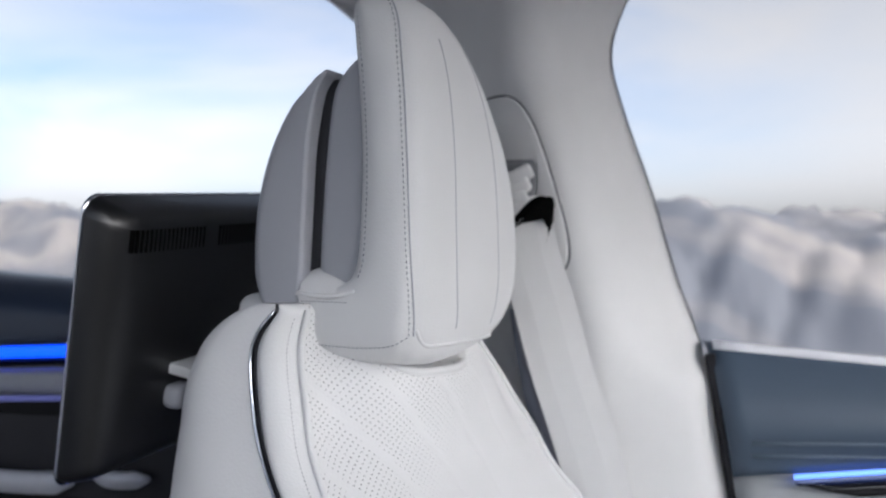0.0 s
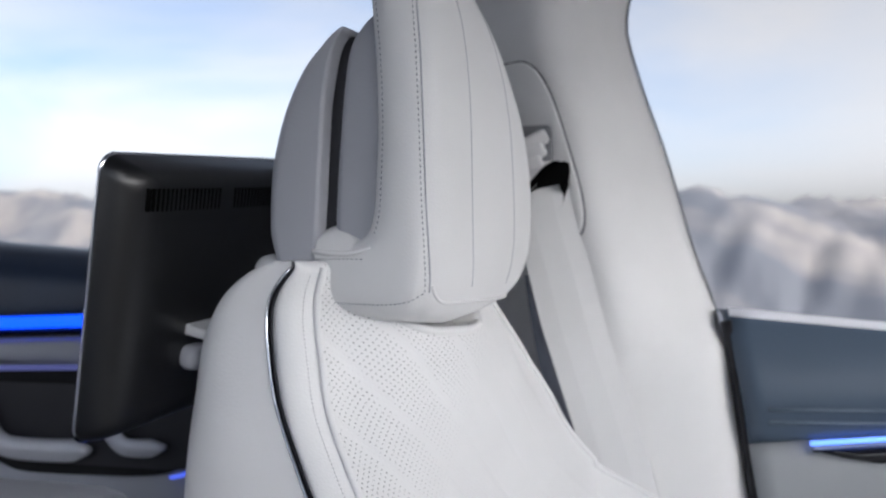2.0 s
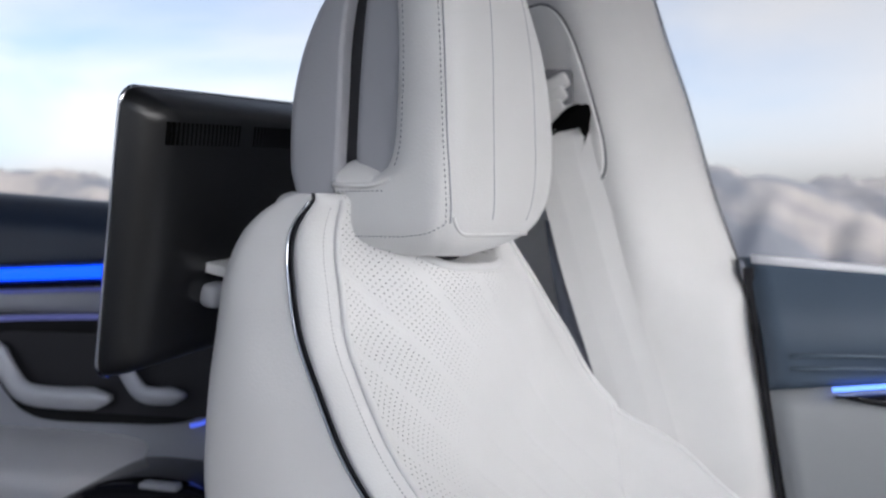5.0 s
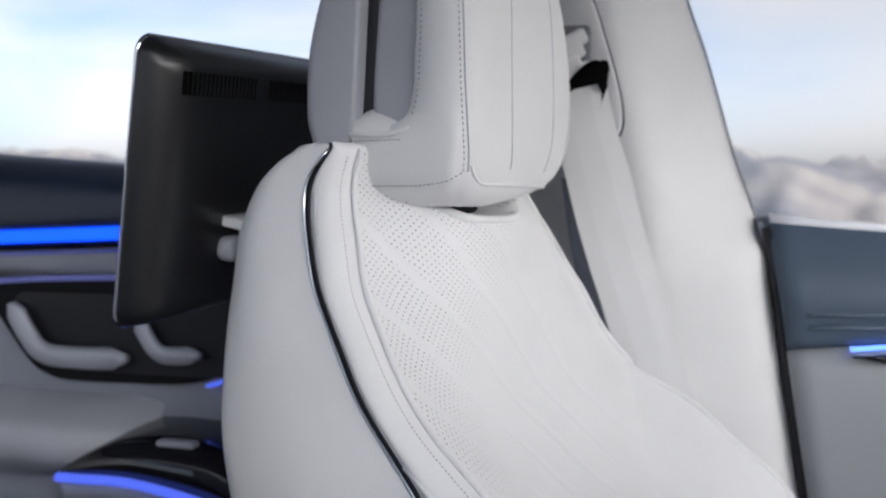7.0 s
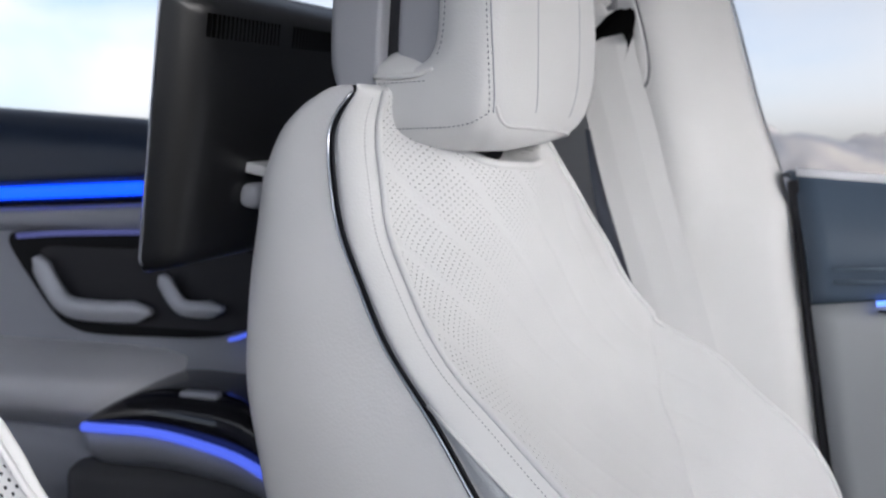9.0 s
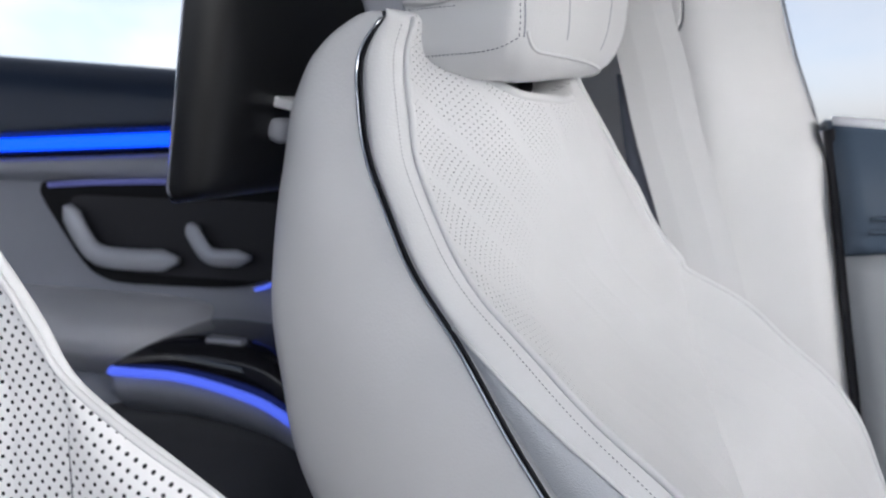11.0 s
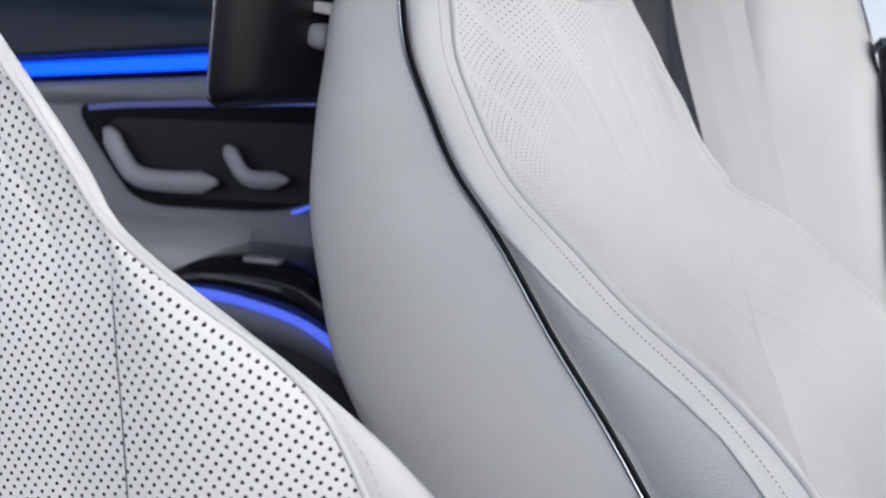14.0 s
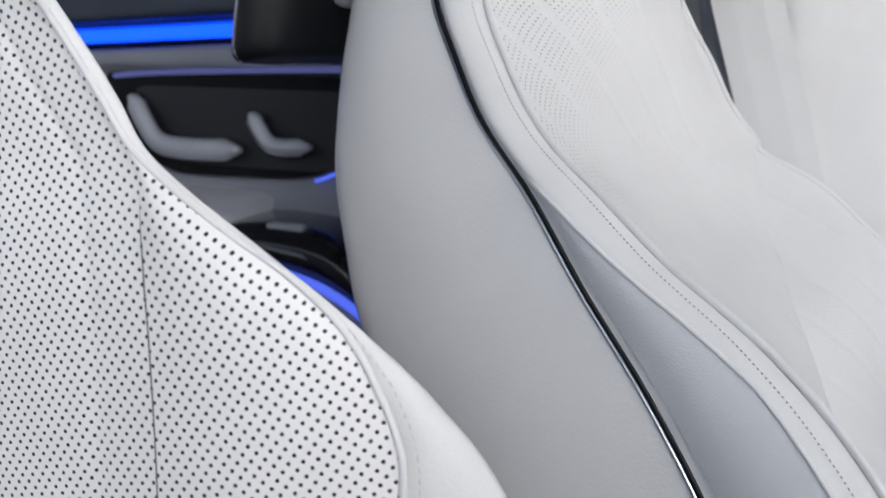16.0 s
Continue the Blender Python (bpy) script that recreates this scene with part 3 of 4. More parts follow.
# ---- the rest of the cabin, mostly unseen: its panels shape the light ----
def cabin():
    rail = empty("trim_roof_rail", SIDE, "grey headliner edge above the car windows", "roof rail", kind="structure")
    rows = []
    for x in frange(-1.5, 1.2, 60):
        dip = 0.05 * max(0.0, 1 - abs(x + 0.07) / 0.12) ** 2 + 0.05 * max(0.0, 1 - abs(x - 0.2) / 0.12) ** 2
        rows.append([(x, y, z) for y, z in fillet([(0.05, 1.375 - dip), (-0.03, 1.38 - dip), (-0.10, 1.40), (-0.26, 1.425)])])
    part("rail_cover", backed(rows, 0.02), HEADLINER, rail, "grey fabric roof rail")
    far_rail = copy_thing(rail, SIDE @ pose(0, -1.5, 0) @ Matrix.Rotation(math.pi, 4, "Z"))
    tagged(far_rail, "grey headliner edge above the driver's windows")
    # Unseen roof panels; the opening left between them sets light from above.
    c = obj("ceiling", box((-1.6, -1.26, 1.41), (-1.15, -0.24, 1.44), 0.008), HEADLINER)
    c.matrix_world = SIDE
    tagged(c, "unseen grey roof panel behind the light opening", "ceiling", kind="structure")
    c = obj("ceiling", box((0.40, -1.26, 1.41), (1.2, -0.24, 1.44), 0.008), HEADLINER)
    c.matrix_world = SIDE
    tagged(c, "unseen grey roof panel ahead of the light opening", "ceiling", kind="structure")
    c = obj("ceiling", box((-1.14, -0.96, 1.41), (0.39, -0.24, 1.44), 0.008), HEADLINER)
    c.matrix_world = SIDE
    tagged(c, "unseen grey roof panel beside the light opening", "ceiling", kind="structure")
    f = obj("floor", box((-1.6, -1.62, 0.04), (1.7, 0.12, 0.10)), CARPET)
    f.matrix_world = SIDE
    tagged(f, "dark grey car floor carpet", "floor", kind="structure")
    # Unseen wall closing the near side; pale trim picked to bounce light.
    w = obj("wall_near", box((-1.5, -1.62, 0.10), (1.2, -1.52, 0.84), 0.02), PALE_TRIM)
    w.matrix_world = SIDE
    tagged(w, "unseen driver side wall, pale trim to bounce light", "car wall", kind="structure")
    # Unseen block at the front, tall enough to shade the seat's lower part.
    w = obj("wall_front", box((1.05, -1.6, 0.10), (1.7, 0.10, 0.97), 0.08, 4), GREY_TRIM)
    w.matrix_world = SIDE
    tagged(w, "unseen grey block closing the cabin, raised to shade the lower seat", "dashboard", kind="structure")
    # Unseen wall up to the roof; it keeps rear light off the pillar.
    w = obj("wall_rear", box((-1.7, -1.6, 0.10), (-1.45, 0.10, 1.40), 0.06, 4), LEATHER_GREY)
    w.matrix_world = SIDE
    tagged(w, "unseen grey rear wall, carried up to cut light from behind", "car wall", kind="structure")
    o = obj("wall_outer", box((-1.6, 0.09, -0.15), (1.6, 0.12, 0.86), 0.01), BLACK)
    o.matrix_world = SIDE
    tagged(o, "dark outer door skin", "car wall", kind="structure")


cabin()


# ---- the passenger seat, in its own frame: x forward, y away across the car ----
CENTRE = 0.10
U_GAP = [(0.40, -0.085), (0.60, -0.075), (0.69, -0.066), (0.7476, -0.060), (0.79, -0.050), (0.83, -0.040), (0.868, -0.030), (0.90, -0.025), (0.96, -0.018), (0.98, -0.014)]
F_GAP = [(0.40, 0.235), (0.50, 0.180), (0.59, 0.130), (0.645, 0.089), (0.694, 0.045), (0.7476, 0.001), (0.79, -0.043), (0.83, -0.073), (0.868, -0.098), (0.908, -0.110), (0.932, -0.1125), (0.945, -0.109), (0.955, -0.102), (0.962, -0.095), (0.98, -0.085)]
D_PIPE = [(0.40, 0.10), (0.62, 0.098), (0.68, 0.085), (0.72, 0.055), (0.7675, 0.034), (0.793, 0.030), (0.824, 0.028), (0.86, 0.028), (0.893, 0.030), (0.93, 0.028), (0.945, 0.0245), (0.957, 0.018), (0.965, 0.011), (0.972, 0.006)]
F_BACK = [(0.40, 0.02), (0.57, -0.088), (0.64, -0.146), (0.70, -0.174), (0.77, -0.197), (0.84, -0.209), (0.895, -0.211), (0.92, -0.204), (0.938, -0.194), (0.950, -0.181), (0.960, -0.164), (0.966, -0.144), (0.970, -0.118)]
TOP = [(0.0, 0.911), (0.035, 0.912), (0.05, 0.917), (0.07, 0.930), (0.09, 0.950), (0.104, 0.960), (0.118, 0.963), (0.13, 0.955), (0.2, 0.955)]
TOP_FAR = [(0.0, 0.911), (0.018, 0.914), (0.034, 0.923), (0.05, 0.938), (0.07, 0.954), (0.09, 0.963), (0.118, 0.966), (0.2, 0.955)]
SKEW = [(0.40, -0.16), (0.60, -0.06), (0.70, 0.08), (0.78, 0.16), (0.82, 0.20), (0.86, 0.25), (0.95, 0.24)]
BASE = 0.40
# crease between the insert and the far side wing, as a share of the half width
CREASE = [(0.40, -0.60), (0.55, -0.38), (0.60, -0.14), (0.64, 0.0), (0.672, 0.10), (0.70, 0.28), (0.725, 0.40), (0.76, 0.60), (0.785, 0.80), (0.80, 0.88), (0.97, 0.95)]


# how far the far side draws in towards the shoulder and stands out at the wing
FAR_CUT = [(0.40, -0.024), (0.68, -0.022), (0.74, -0.017), (0.77, -0.008), (0.80, 0.0), (0.86, 0.001), (0.88, 0.005), (0.90, 0.012), (0.921, 0.021), (0.94, 0.031), (0.966, 0.044)]


def put(w_side, f, z_nominal):
    """Point of the backrest: w_side from the centre line (near side below 0), f forward."""
    return (f + spline(SKEW, z_nominal) * (w_side + (CENTRE - spline(U_GAP, z_nominal))), CENTRE + w_side, z_nominal)


def top_height(w, side):
    return spline(TOP if side < 0 else TOP_FAR, w)


def half_width(z):
    return CENTRE - spline(U_GAP, z)


def column(m, side, h, kind):
    """A point of the backrest's skin: m runs 0 at the middle to 1 at the gap; side -1 near, 1 far; h 0 to 1 up."""
    hw0 = 0.118
    wtop = hw0 * min(1.0, m / (0.8 if side < 0 else 0.58)) if kind == "front" else hw0 * min(1.0, m / 0.5)
    ztop = top_height(wtop, side)
    z = BASE + (ztop - BASE) * h
    hw, fg = half_width(z), spline(F_GAP, z)
    if side > 0:
        hw -= spline(FAR_CUT, z)
    if kind == "front":
        fp = fg + spline(D_PIPE, z)
        belly = spline([(0.40, -0.05), (0.62, -0.05), (0.72, -0.036), (0.77, -0.014), (0.81, 0.008), (0.86, 0.028), (0.91, 0.040), (0.97, 0.012)], z)
        w = spline([(0, 0), (0.4, hw * 0.48), (0.70, hw - 0.030), (0.78, hw - 0.012), (0.86, hw + 0.001), (0.93, hw + 0.005), (1.0, hw)], m)
        f = spline([(0, fp + belly), (0.15, fp + 0.96 * belly), (0.3, fp + 0.84 * belly), (0.45, fp + 0.65 * belly), (0.6, fp + 0.38 * belly), (0.7, fp + 0.15 * belly), (0.78, fp), (0.86, fg + 0.72 * (fp - fg)), (0.93, fg + 0.36 * (fp - fg)), (1.0, fg + 0.0015)], m)
        d = m * side - spline(CREASE, z)
        if d > -0.2:
            fade = min(1.0, max(0.0, (0.81 - z) / 0.07)) * min(1.0, max(0.0, (1.0 - m) / 0.15))
            fade = fade * fade * (3 - 2 * fade)
            wing = min(1.0, max(0.0, d / 0.35))
            f += fade * (0.011 * wing * wing * (3 - 2 * wing) - 0.017 * math.exp(-((d - 0.05) / (0.04 if d < 0.05 else 0.11)) ** 2))
    else:
        fb = spline(F_BACK, z)
        w = spline([(0, 0), (0.35, hw * 0.45), (0.6, hw - 0.034), (0.75, hw - 0.011), (0.88, hw + 0.002), (1.0, hw)], m)
        f = spline([(0, fb - 0.004), (0.35, fb - 0.002), (0.6, fb + 0.005), (0.75, fb + 0.020), (0.88, fb + 0.5 * (fg - fb)), (1.0, fg - 0.0035)], m)
    return w * side, f, z


def skin(ms, side, kind, hs, fold=True):
    rows = []
    for h in hs:
        rows.append([put(*column(m, side, h, kind)) for m in ms])
    if fold:
        for k in (0.12, 0.35, 0.65, 1.0):
            row = []
            for m in ms:
                w, f, z = column(m, side, 1.0, kind)
                target = spline(F_GAP, z) + (0.004 if kind == "front" else -0.004)
                x, y, zz = put(w, f + (target - f) * k, z)
                row.append((x, y, zz + 0.005 * math.sin(min(k * 1.6, 1) * math.pi / 2)))
            rows.append(row)
    return rows


def passenger_seat():
    s = empty("front_seat", SEAT, "white leather front passenger seat with perforated quilted back", "car seat", "front seats")
    hs = frange(0, 1, 130)
    ins = frange(-0.78, 0.78, 121)

    base = skin([abs(m) for m in ins], 1, "front", hs)
    left = skin([abs(m) for m in ins], -1, "front", hs)
    rows = [[left[i][j] if ins[j] < 0 else base[i][j] for j in range(len(ins))] for i in range(len(base))]
    part("backrest_insert", grid(rows), PERF_FAR, s, "perforated quilted white leather")
    for side, word in ((-1, "near"), (1, "far")):
        bo = part("bolster", grid(skin(frange(0.78, 1.0, 20), side, "front", hs)), LEATHER, s, "smooth white leather side bolster")
        pipe = [put(*column(0.78, side, h, "front")) for h in frange(0.0, 1.0, 90)]
        part("piping", tube([(x + 0.0012, y + side * 0.0012, z) for x, y, z in pipe], 0.0026, 10), LEATHER, bo, "white leather piping")
        st = [put(*column(0.825, side, h, "front")) for h in frange(0.15, 0.995, 130)]
        part("stitching", stitches([(x + 0.0006, y + side * 0.0008, z) for x, y, z in st], 0.0016, 0.0014, 0.0005), THREAD_MID, bo, "grey stitching")
        # ribbed panel set into the lower bolster
        rr = []
        for k in range(26):
            t = k / 25
            h = 0.64 - 0.62 * t
            lo = 0.985
            hi = 0.985 - 0.135 * min(1, (t * 3.6) ** 0.5)
            row = []
            for j in range(8):
                m = lo + (hi - lo) * j / 7
                x, y, z = put(*column(m, side, h, "front"))
                row.append((x + 0.0012, y + side * 0.0014, z))
            rr.append(row)
        part("side_panel", grid(rr), RIBBED, bo, "fine ribbed grey leather panel")
        part("panel_seam", tube([(r[-1][0], r[-1][1], r[-1][2]) for r in rr], 0.0016, 6), LEATHER, bo)
    shell_ms = frange(-1, 1, 61)
    a = skin([abs(m) for m in shell_ms], -1, "back", hs)
    b = skin([abs(m) for m in shell_ms], 1, "back", hs)
    sh = part("back_shell", grid([[a[i][j] if shell_ms[j] < 0 else b[i][j] for j in range(61)] for i in range(len(a))]), LEATHER_SIDE, s, "smooth white leather seat shell")
    # dark parting line with a thin bright strip
    for side in (-1, 1):
        line, strip = [], []
        for h in frange(0.0, 1.0, 90):
            w, f, z = column(1.0, side, h, "back")
            x, y, z = put(w, f + 0.003, z)
            line.append((x, y - side * 0.0015, z))
            strip.append((x - 0.0034, y + side * 0.0006, z))
        part("parting_gap", tube(line, 0.0016, 8), BLACK, sh, "dark parting line")
        part("bright_strip", tube(strip, 0.0013, 6), CHROME, sh, "thin bright metal strip")
    part("backrest_core", core(), BLACK, s, "dark foam core")
    # collar under the headrest
    part("collar", box((-0.172, 0.02, 0.915), (-0.115, 0.18, 0.972), 0.014, 4), LEATHER_SIDE, s, "white rounded collar behind the headrest")
    rim = [put(*column(abs(m), -1 if m < 0 else 1, 1.0, "front")) for m in frange(-0.42, 0.10, 31)]
    part("collar_lip", tube([(x - 0.002, y, z + 0.0015) for x, y, z in rim], 0.0038, 10), LEATHER, s, "white leather lip below the headrest posts")
    part("post_cover", box((-0.105, 0.035, 0.895), (-0.055, 0.165, 0.955), 0.010, 3), DARK_PLASTIC, s, "dark headrest post cover")
    # Black block added to darken the slit below the pillow like deep shade.
    part("slit_shade_block", box((-0.10, 0.05, 0.90), (-0.058, 0.150, 0.934), 0.006, 2), BLACK, s, "black block standing for the shaded slit under the headrest")
    # cushion and base below
    part("seat_cushion", cushion(0.14, 0.66, -0.15, 0.35, 0.30, 0.46), LEATHER, s, "white leather seat cushion")
    part("seat_base", box((0.10, -0.10, 0.10), (0.55, 0.30, 0.32), 0.03), DARK_PLASTIC, s, "dark seat base")
    headrest(s)
    return s


def core():
    rows = []
    for h in frange(0, 0.985, 40):
        row = []
        for m in frange(-0.97, 0.97, 21):
            w, f, z = column(abs(m), -1 if m < 0 else 1, h, "front")
            g = spline(F_GAP, z)
            row.append(put(w * 0.97, g + (f - g) * 0.5, z))
        for m in frange(0.97, -0.97, 21):
            w, f, z = column(abs(m), -1 if m < 0 else 1, h, "back")
            g = spline(F_GAP, z)
            row.append(put(w * 0.97, g + (f - g) * 0.5, z))
        rows.append(row)
    return grid(rows, ring=True, caps=True)


def cushion(x0, x1, y0, y1, z0, z1):
    rows = []
    for i in range(21):
        t = i / 20
        x = x0 + (x1 - x0) * t
        drop = 0.05 * max(0, (t - 0.75) / 0.25) ** 2
        row = []
        for k in range(31):
            q = 2 * k / 30 - 1
            y = (y0 + y1) / 2 + (y1 - y0) / 2 * q
            z = z1 - drop + 0.03 * min(1, max(0, (abs(q) - 0.5) / 0.3)) - 0.09 * max(0, (abs(q) - 0.85) / 0.15) ** 2
            row.append((x, y, z))
        row += [(x, y1 - 0.01, z0), (x, y0 + 0.01, z0)]
        rows.append(row)
    return grid(rows, ring=True, caps=True)


# headrest outlines: half profiles by height
PILLOW_FAR = [(0.930, 0.060), (0.9357, 0.110), (0.945, 0.164), (0.960, 0.192), (0.985, 0.2075), (1.03, 0.2055), (1.075, 0.189), (1.11, 0.162), (1.14, 0.132), (1.165, 0.092), (1.178, 0.054)]
PILLOW_NEAR = [(0.930, 0.030), (0.9357, 0.012), (0.945, 0.001), (0.965, -0.002), (1.03, -0.002), (1.10, -0.003), (1.15, -0.0045), (1.17, -0.003), (1.178, 0.006)]
PILLOW_FRONT = [(0.930, -0.018), (0.9357, -0.004), (0.945, 0.004), (0.97, 0.010), (1.03, 0.012), (1.10, 0.008), (1.15, -0.001), (1.17, -0.010), (1.178, -0.022)]
PILLOW_BACK = [(0.930, -0.060), (0.9357, -0.070), (0.945, -0.082), (0.965, -0.092), (0.974, -0.093), (0.982, -0.060), (0.992, -0.044), (1.03, -0.0385), (1.07, -0.037), (1.12, -0.039), (1.178, -0.044)]


def pillow_ring(level):
    """Cross-section of the front pillow at a height, from the near back edge round the front to the far back edge."""
    z = level
    lift = -0.007 * max(0.0, (1.03 - z) / 0.1) if z < 1.03 else 0.009 * (z - 1.03) / 0.148
    n, r = spline(PILLOW_NEAR, z), spline(PILLOW_FAR, z)
    fr, bk = spline(PILLOW_FRONT, z), spline(PILLOW_BACK, z)
    c, w = (n + r) / 2, (r - n) / 2
    pts = []
    keys = [(0.0, bk, n + 0.004), (0.10, bk * 0.55 + fr * 0.45 - 0.008, n - 0.0005), (0.20, fr - 0.020, n + 0.0005), (0.28, fr - 0.010, n + 0.004 + 0.02 * w), (0.36, fr - 0.001, n + 0.20 * w),
            (0.46, fr + 0.008, c - 0.35 * w), (0.56, fr + 0.010, c + 0.1 * w), (0.68, fr + 0.002, c + 0.55 * w), (0.78, fr - 0.014, r - 0.12 * w), (0.88, fr - 0.034, r), (1.0, bk, r - 0.006)]
    for k in range(45):
        t = k / 44
        pts.append((spline([(a, b) for a, b, _ in keys], t), spline([(a, d) for a, _, d in keys], t), z + lift))
    return pts


def pillow_at(z, k):
    """A point on the pillow's skin at a height, k steps round its section."""
    ring, i = pillow_ring(z), int(k)
    return Vector(ring[i]).lerp(Vector(ring[i + 1]), k - i)


SEAM_K = [(0.945, 13.2), (0.98, 11.8), (1.02, 10.8), (1.08, 10.8), (1.12, 11.5), (1.14, 12.2), (1.172, 14.0)]
FOLD_K = [(0.945, 19.4), (0.98, 18.5), (1.02, 18.2), (1.06, 18.4), (1.10, 18.9), (1.14, 19.8), (1.17, 20.5)]
FOLD_FAR_K = [(0.945, 24.6), (1.02, 23.8), (1.08, 24.4), (1.13, 25.8), (1.17, 27.0)]


def headrest(seat):
    e = new("headrest")
    e.parent = seat
    tagged(e, "white leather headrest with a sewn front pillow")
    zs = [0.930, 0.932, 0.9357, 0.94, 0.945] + frange(0.952, 1.16, 46) + [1.166, 1.171, 1.175, 1.178]
    rows = [pillow_ring(z) for z in zs]
    part("front_pillow", grid(rows, ring=True, caps=True), LEATHER, e, "white leather front pillow")
    # sewn seams of the pillow: two stitched lines on the near side, two fine creases on the face
    zz = frange(0.9525, 1.172, 70)
    part("stitched_seam", tube([pillow_at(z, spline(SEAM_K, z) + 0.9) for z in zz], 0.0007, 6), LEATHER_GREY, e)
    part("stitching", stitches([pillow_at(z, spline(SEAM_K, z)) + Vector((0.0003, -0.0006, 0)) for z in zz], 0.0021, 0.0018, 0.00055), THREAD, e, "dark stitching")
    wing = [Vector(pillow_ring(z)[1]) + Vector((0.002, -0.001, 0)) for z in frange(0.99, 1.172, 60)]
    part("stitching", stitches(wing, 0.0021, 0.0018, 0.00055), THREAD, e, "dark stitching")
    for table in (FOLD_K, FOLD_FAR_K):
        part("crease", tube([pillow_at(z, spline(table, z)) + Vector((-0.0002, 0, 0)) for z in frange(0.955, 1.15, 50)], 0.0006, 6), LEATHER_GREY, e)
    low = []
    for k in range(0, 14):
        p = Vector(pillow_ring(0.9435 + 0.0085 * max(0.0, (k - 6) / 7) ** 1.6)[k])
        low.append(p + Vector((0.0, -0.0006, 0)))
    part("stitching", stitches(low, 0.0022, 0.0014, 0.0006), THREAD, e, "dark stitching")
    face = [pillow_at(0.9445 + 0.012 * max(0.0, 1 - (k - 14) / 3) ** 2, k) + Vector((0.0004, 0, 0)) for k in frange(14.0, 40.0, 60)]
    part("face_seam", tube(face, 0.0013, 6), LEATHER, e, "raised seam under the face")
    lip = smooth_path([(-0.091, -0.0015, 0.9750), (-0.075, -0.0040, 0.9738), (-0.056, -0.0040, 0.9740), (-0.041, -0.0012, 0.9775)], 20)
    part("strap_lip", tube(lip, 0.0019, 8), LEATHER, e, "rolled edge of the strap")
    # folded strap corner
    rows = []
    for k in range(13):
        t = k / 12
        x = -0.090 + 0.050 * t
        up = 0.020 * math.sin(math.pi * min(1, 0.2 + t * 0.8)) * (1 - 0.75 * t)
        rows.append([(x, 0.030, 0.976 + up), (x, 0.012, 0.978 + up), (x, 0.002, 0.976 + 0.6 * up), (x, -0.002, 0.972), (x, 0.002, 0.966)])
    part("strap_fold", grid(rows), LEATHER, e, "folded white leather strap")
    part("stitching", stitches([(-0.090 + 0.046 * k / 30, -0.0034, 0.9695) for k in range(31)], 0.0022, 0.0015, 0.0005), THREAD, e)
    # middle block behind the pillow; it and the rear shell are darker grey
    part("middle_block", slab([(0.975, -0.0815, -0.030), (1.0, -0.0815, -0.030), (1.05, -0.0785, -0.030), (1.10, -0.0735, -0.030), (1.125, -0.069, -0.030), (1.138, -0.060, -0.030), (1.150, -0.045, -0.03)], 0.008, 0.185, 0.010), LEATHER_DARKER, e, "inner block, darker grey than the pillow")
    # Solid black filling: the open gap's shade is put into its colour.
    part("gap_shade_slab", slab([(0.965, -0.095, -0.078), (1.0, -0.094, -0.078), (1.06, -0.090, -0.076), (1.11, -0.084, -0.070), (1.132, -0.078, -0.066)], 0.012, 0.18, 0.004), BLACK, e, "black slab standing for the shade in the headrest gap")
    part("rear_shell", slab([(0.962, -0.1285, -0.092), (0.975, -0.134, -0.0905), (0.990, -0.1375, -0.0890), (1.033, -0.136, -0.0865), (1.06, -0.130, -0.085), (1.083, -0.1215, -0.0832), (1.1116, -0.1055, -0.079), (1.124, -0.090, -0.076), (1.134, -0.078, -0.070), (1.137, -0.072, -0.068)], 0.0, 0.195, 0.012), LEATHER_DARKER, e, "rear shell, darker grey than the pillow")
    part("headrest_post", tube([(-0.085, 0.07, 0.90), (-0.085, 0.07, 0.975)], 0.006, 10), DARK_PLASTIC, e)
    part("headrest_post", tube([(-0.085, 0.13, 0.90), (-0.085, 0.13, 0.975)], 0.006, 10), DARK_PLASTIC, e)


def slab(profile, y0, y1, r):
    """A rounded block across the seat; profile rows of (z, back, front)."""
    zt = profile[-1][0]
    rows = []
    for z in frange(profile[0][0], zt, 40):
        b = spline([(p[0], p[1]) for p in profile], z)
        f = spline([(p[0], p[2]) for p in profile], z)
        ring = []
        s = min(1.0, max(0.0, (zt - z) / 0.05)) ** 0.5
        inset = (1 - s) * 0.03
        ya, yb = y0 + inset * 0.15, y1 - inset
        rr = min(r, (f - b) * 0.45)
        for cx, cy, a0 in ((b + rr, ya + rr, 180), (f - rr * 0.3, ya + rr * 0.3, 270), (f - rr, yb - rr, 0), (b + rr, yb - rr, 90)):
            q = rr * (0.3 if a0 == 270 else 1)
            for k in range(6):
                a = radians(a0 + 90 * k / 5)
                ring.append((cx + q * math.cos(a), cy + q * math.sin(a), z))
        rows.append(ring)
    return grid(rows, ring=True, caps=True)


passenger_seat()


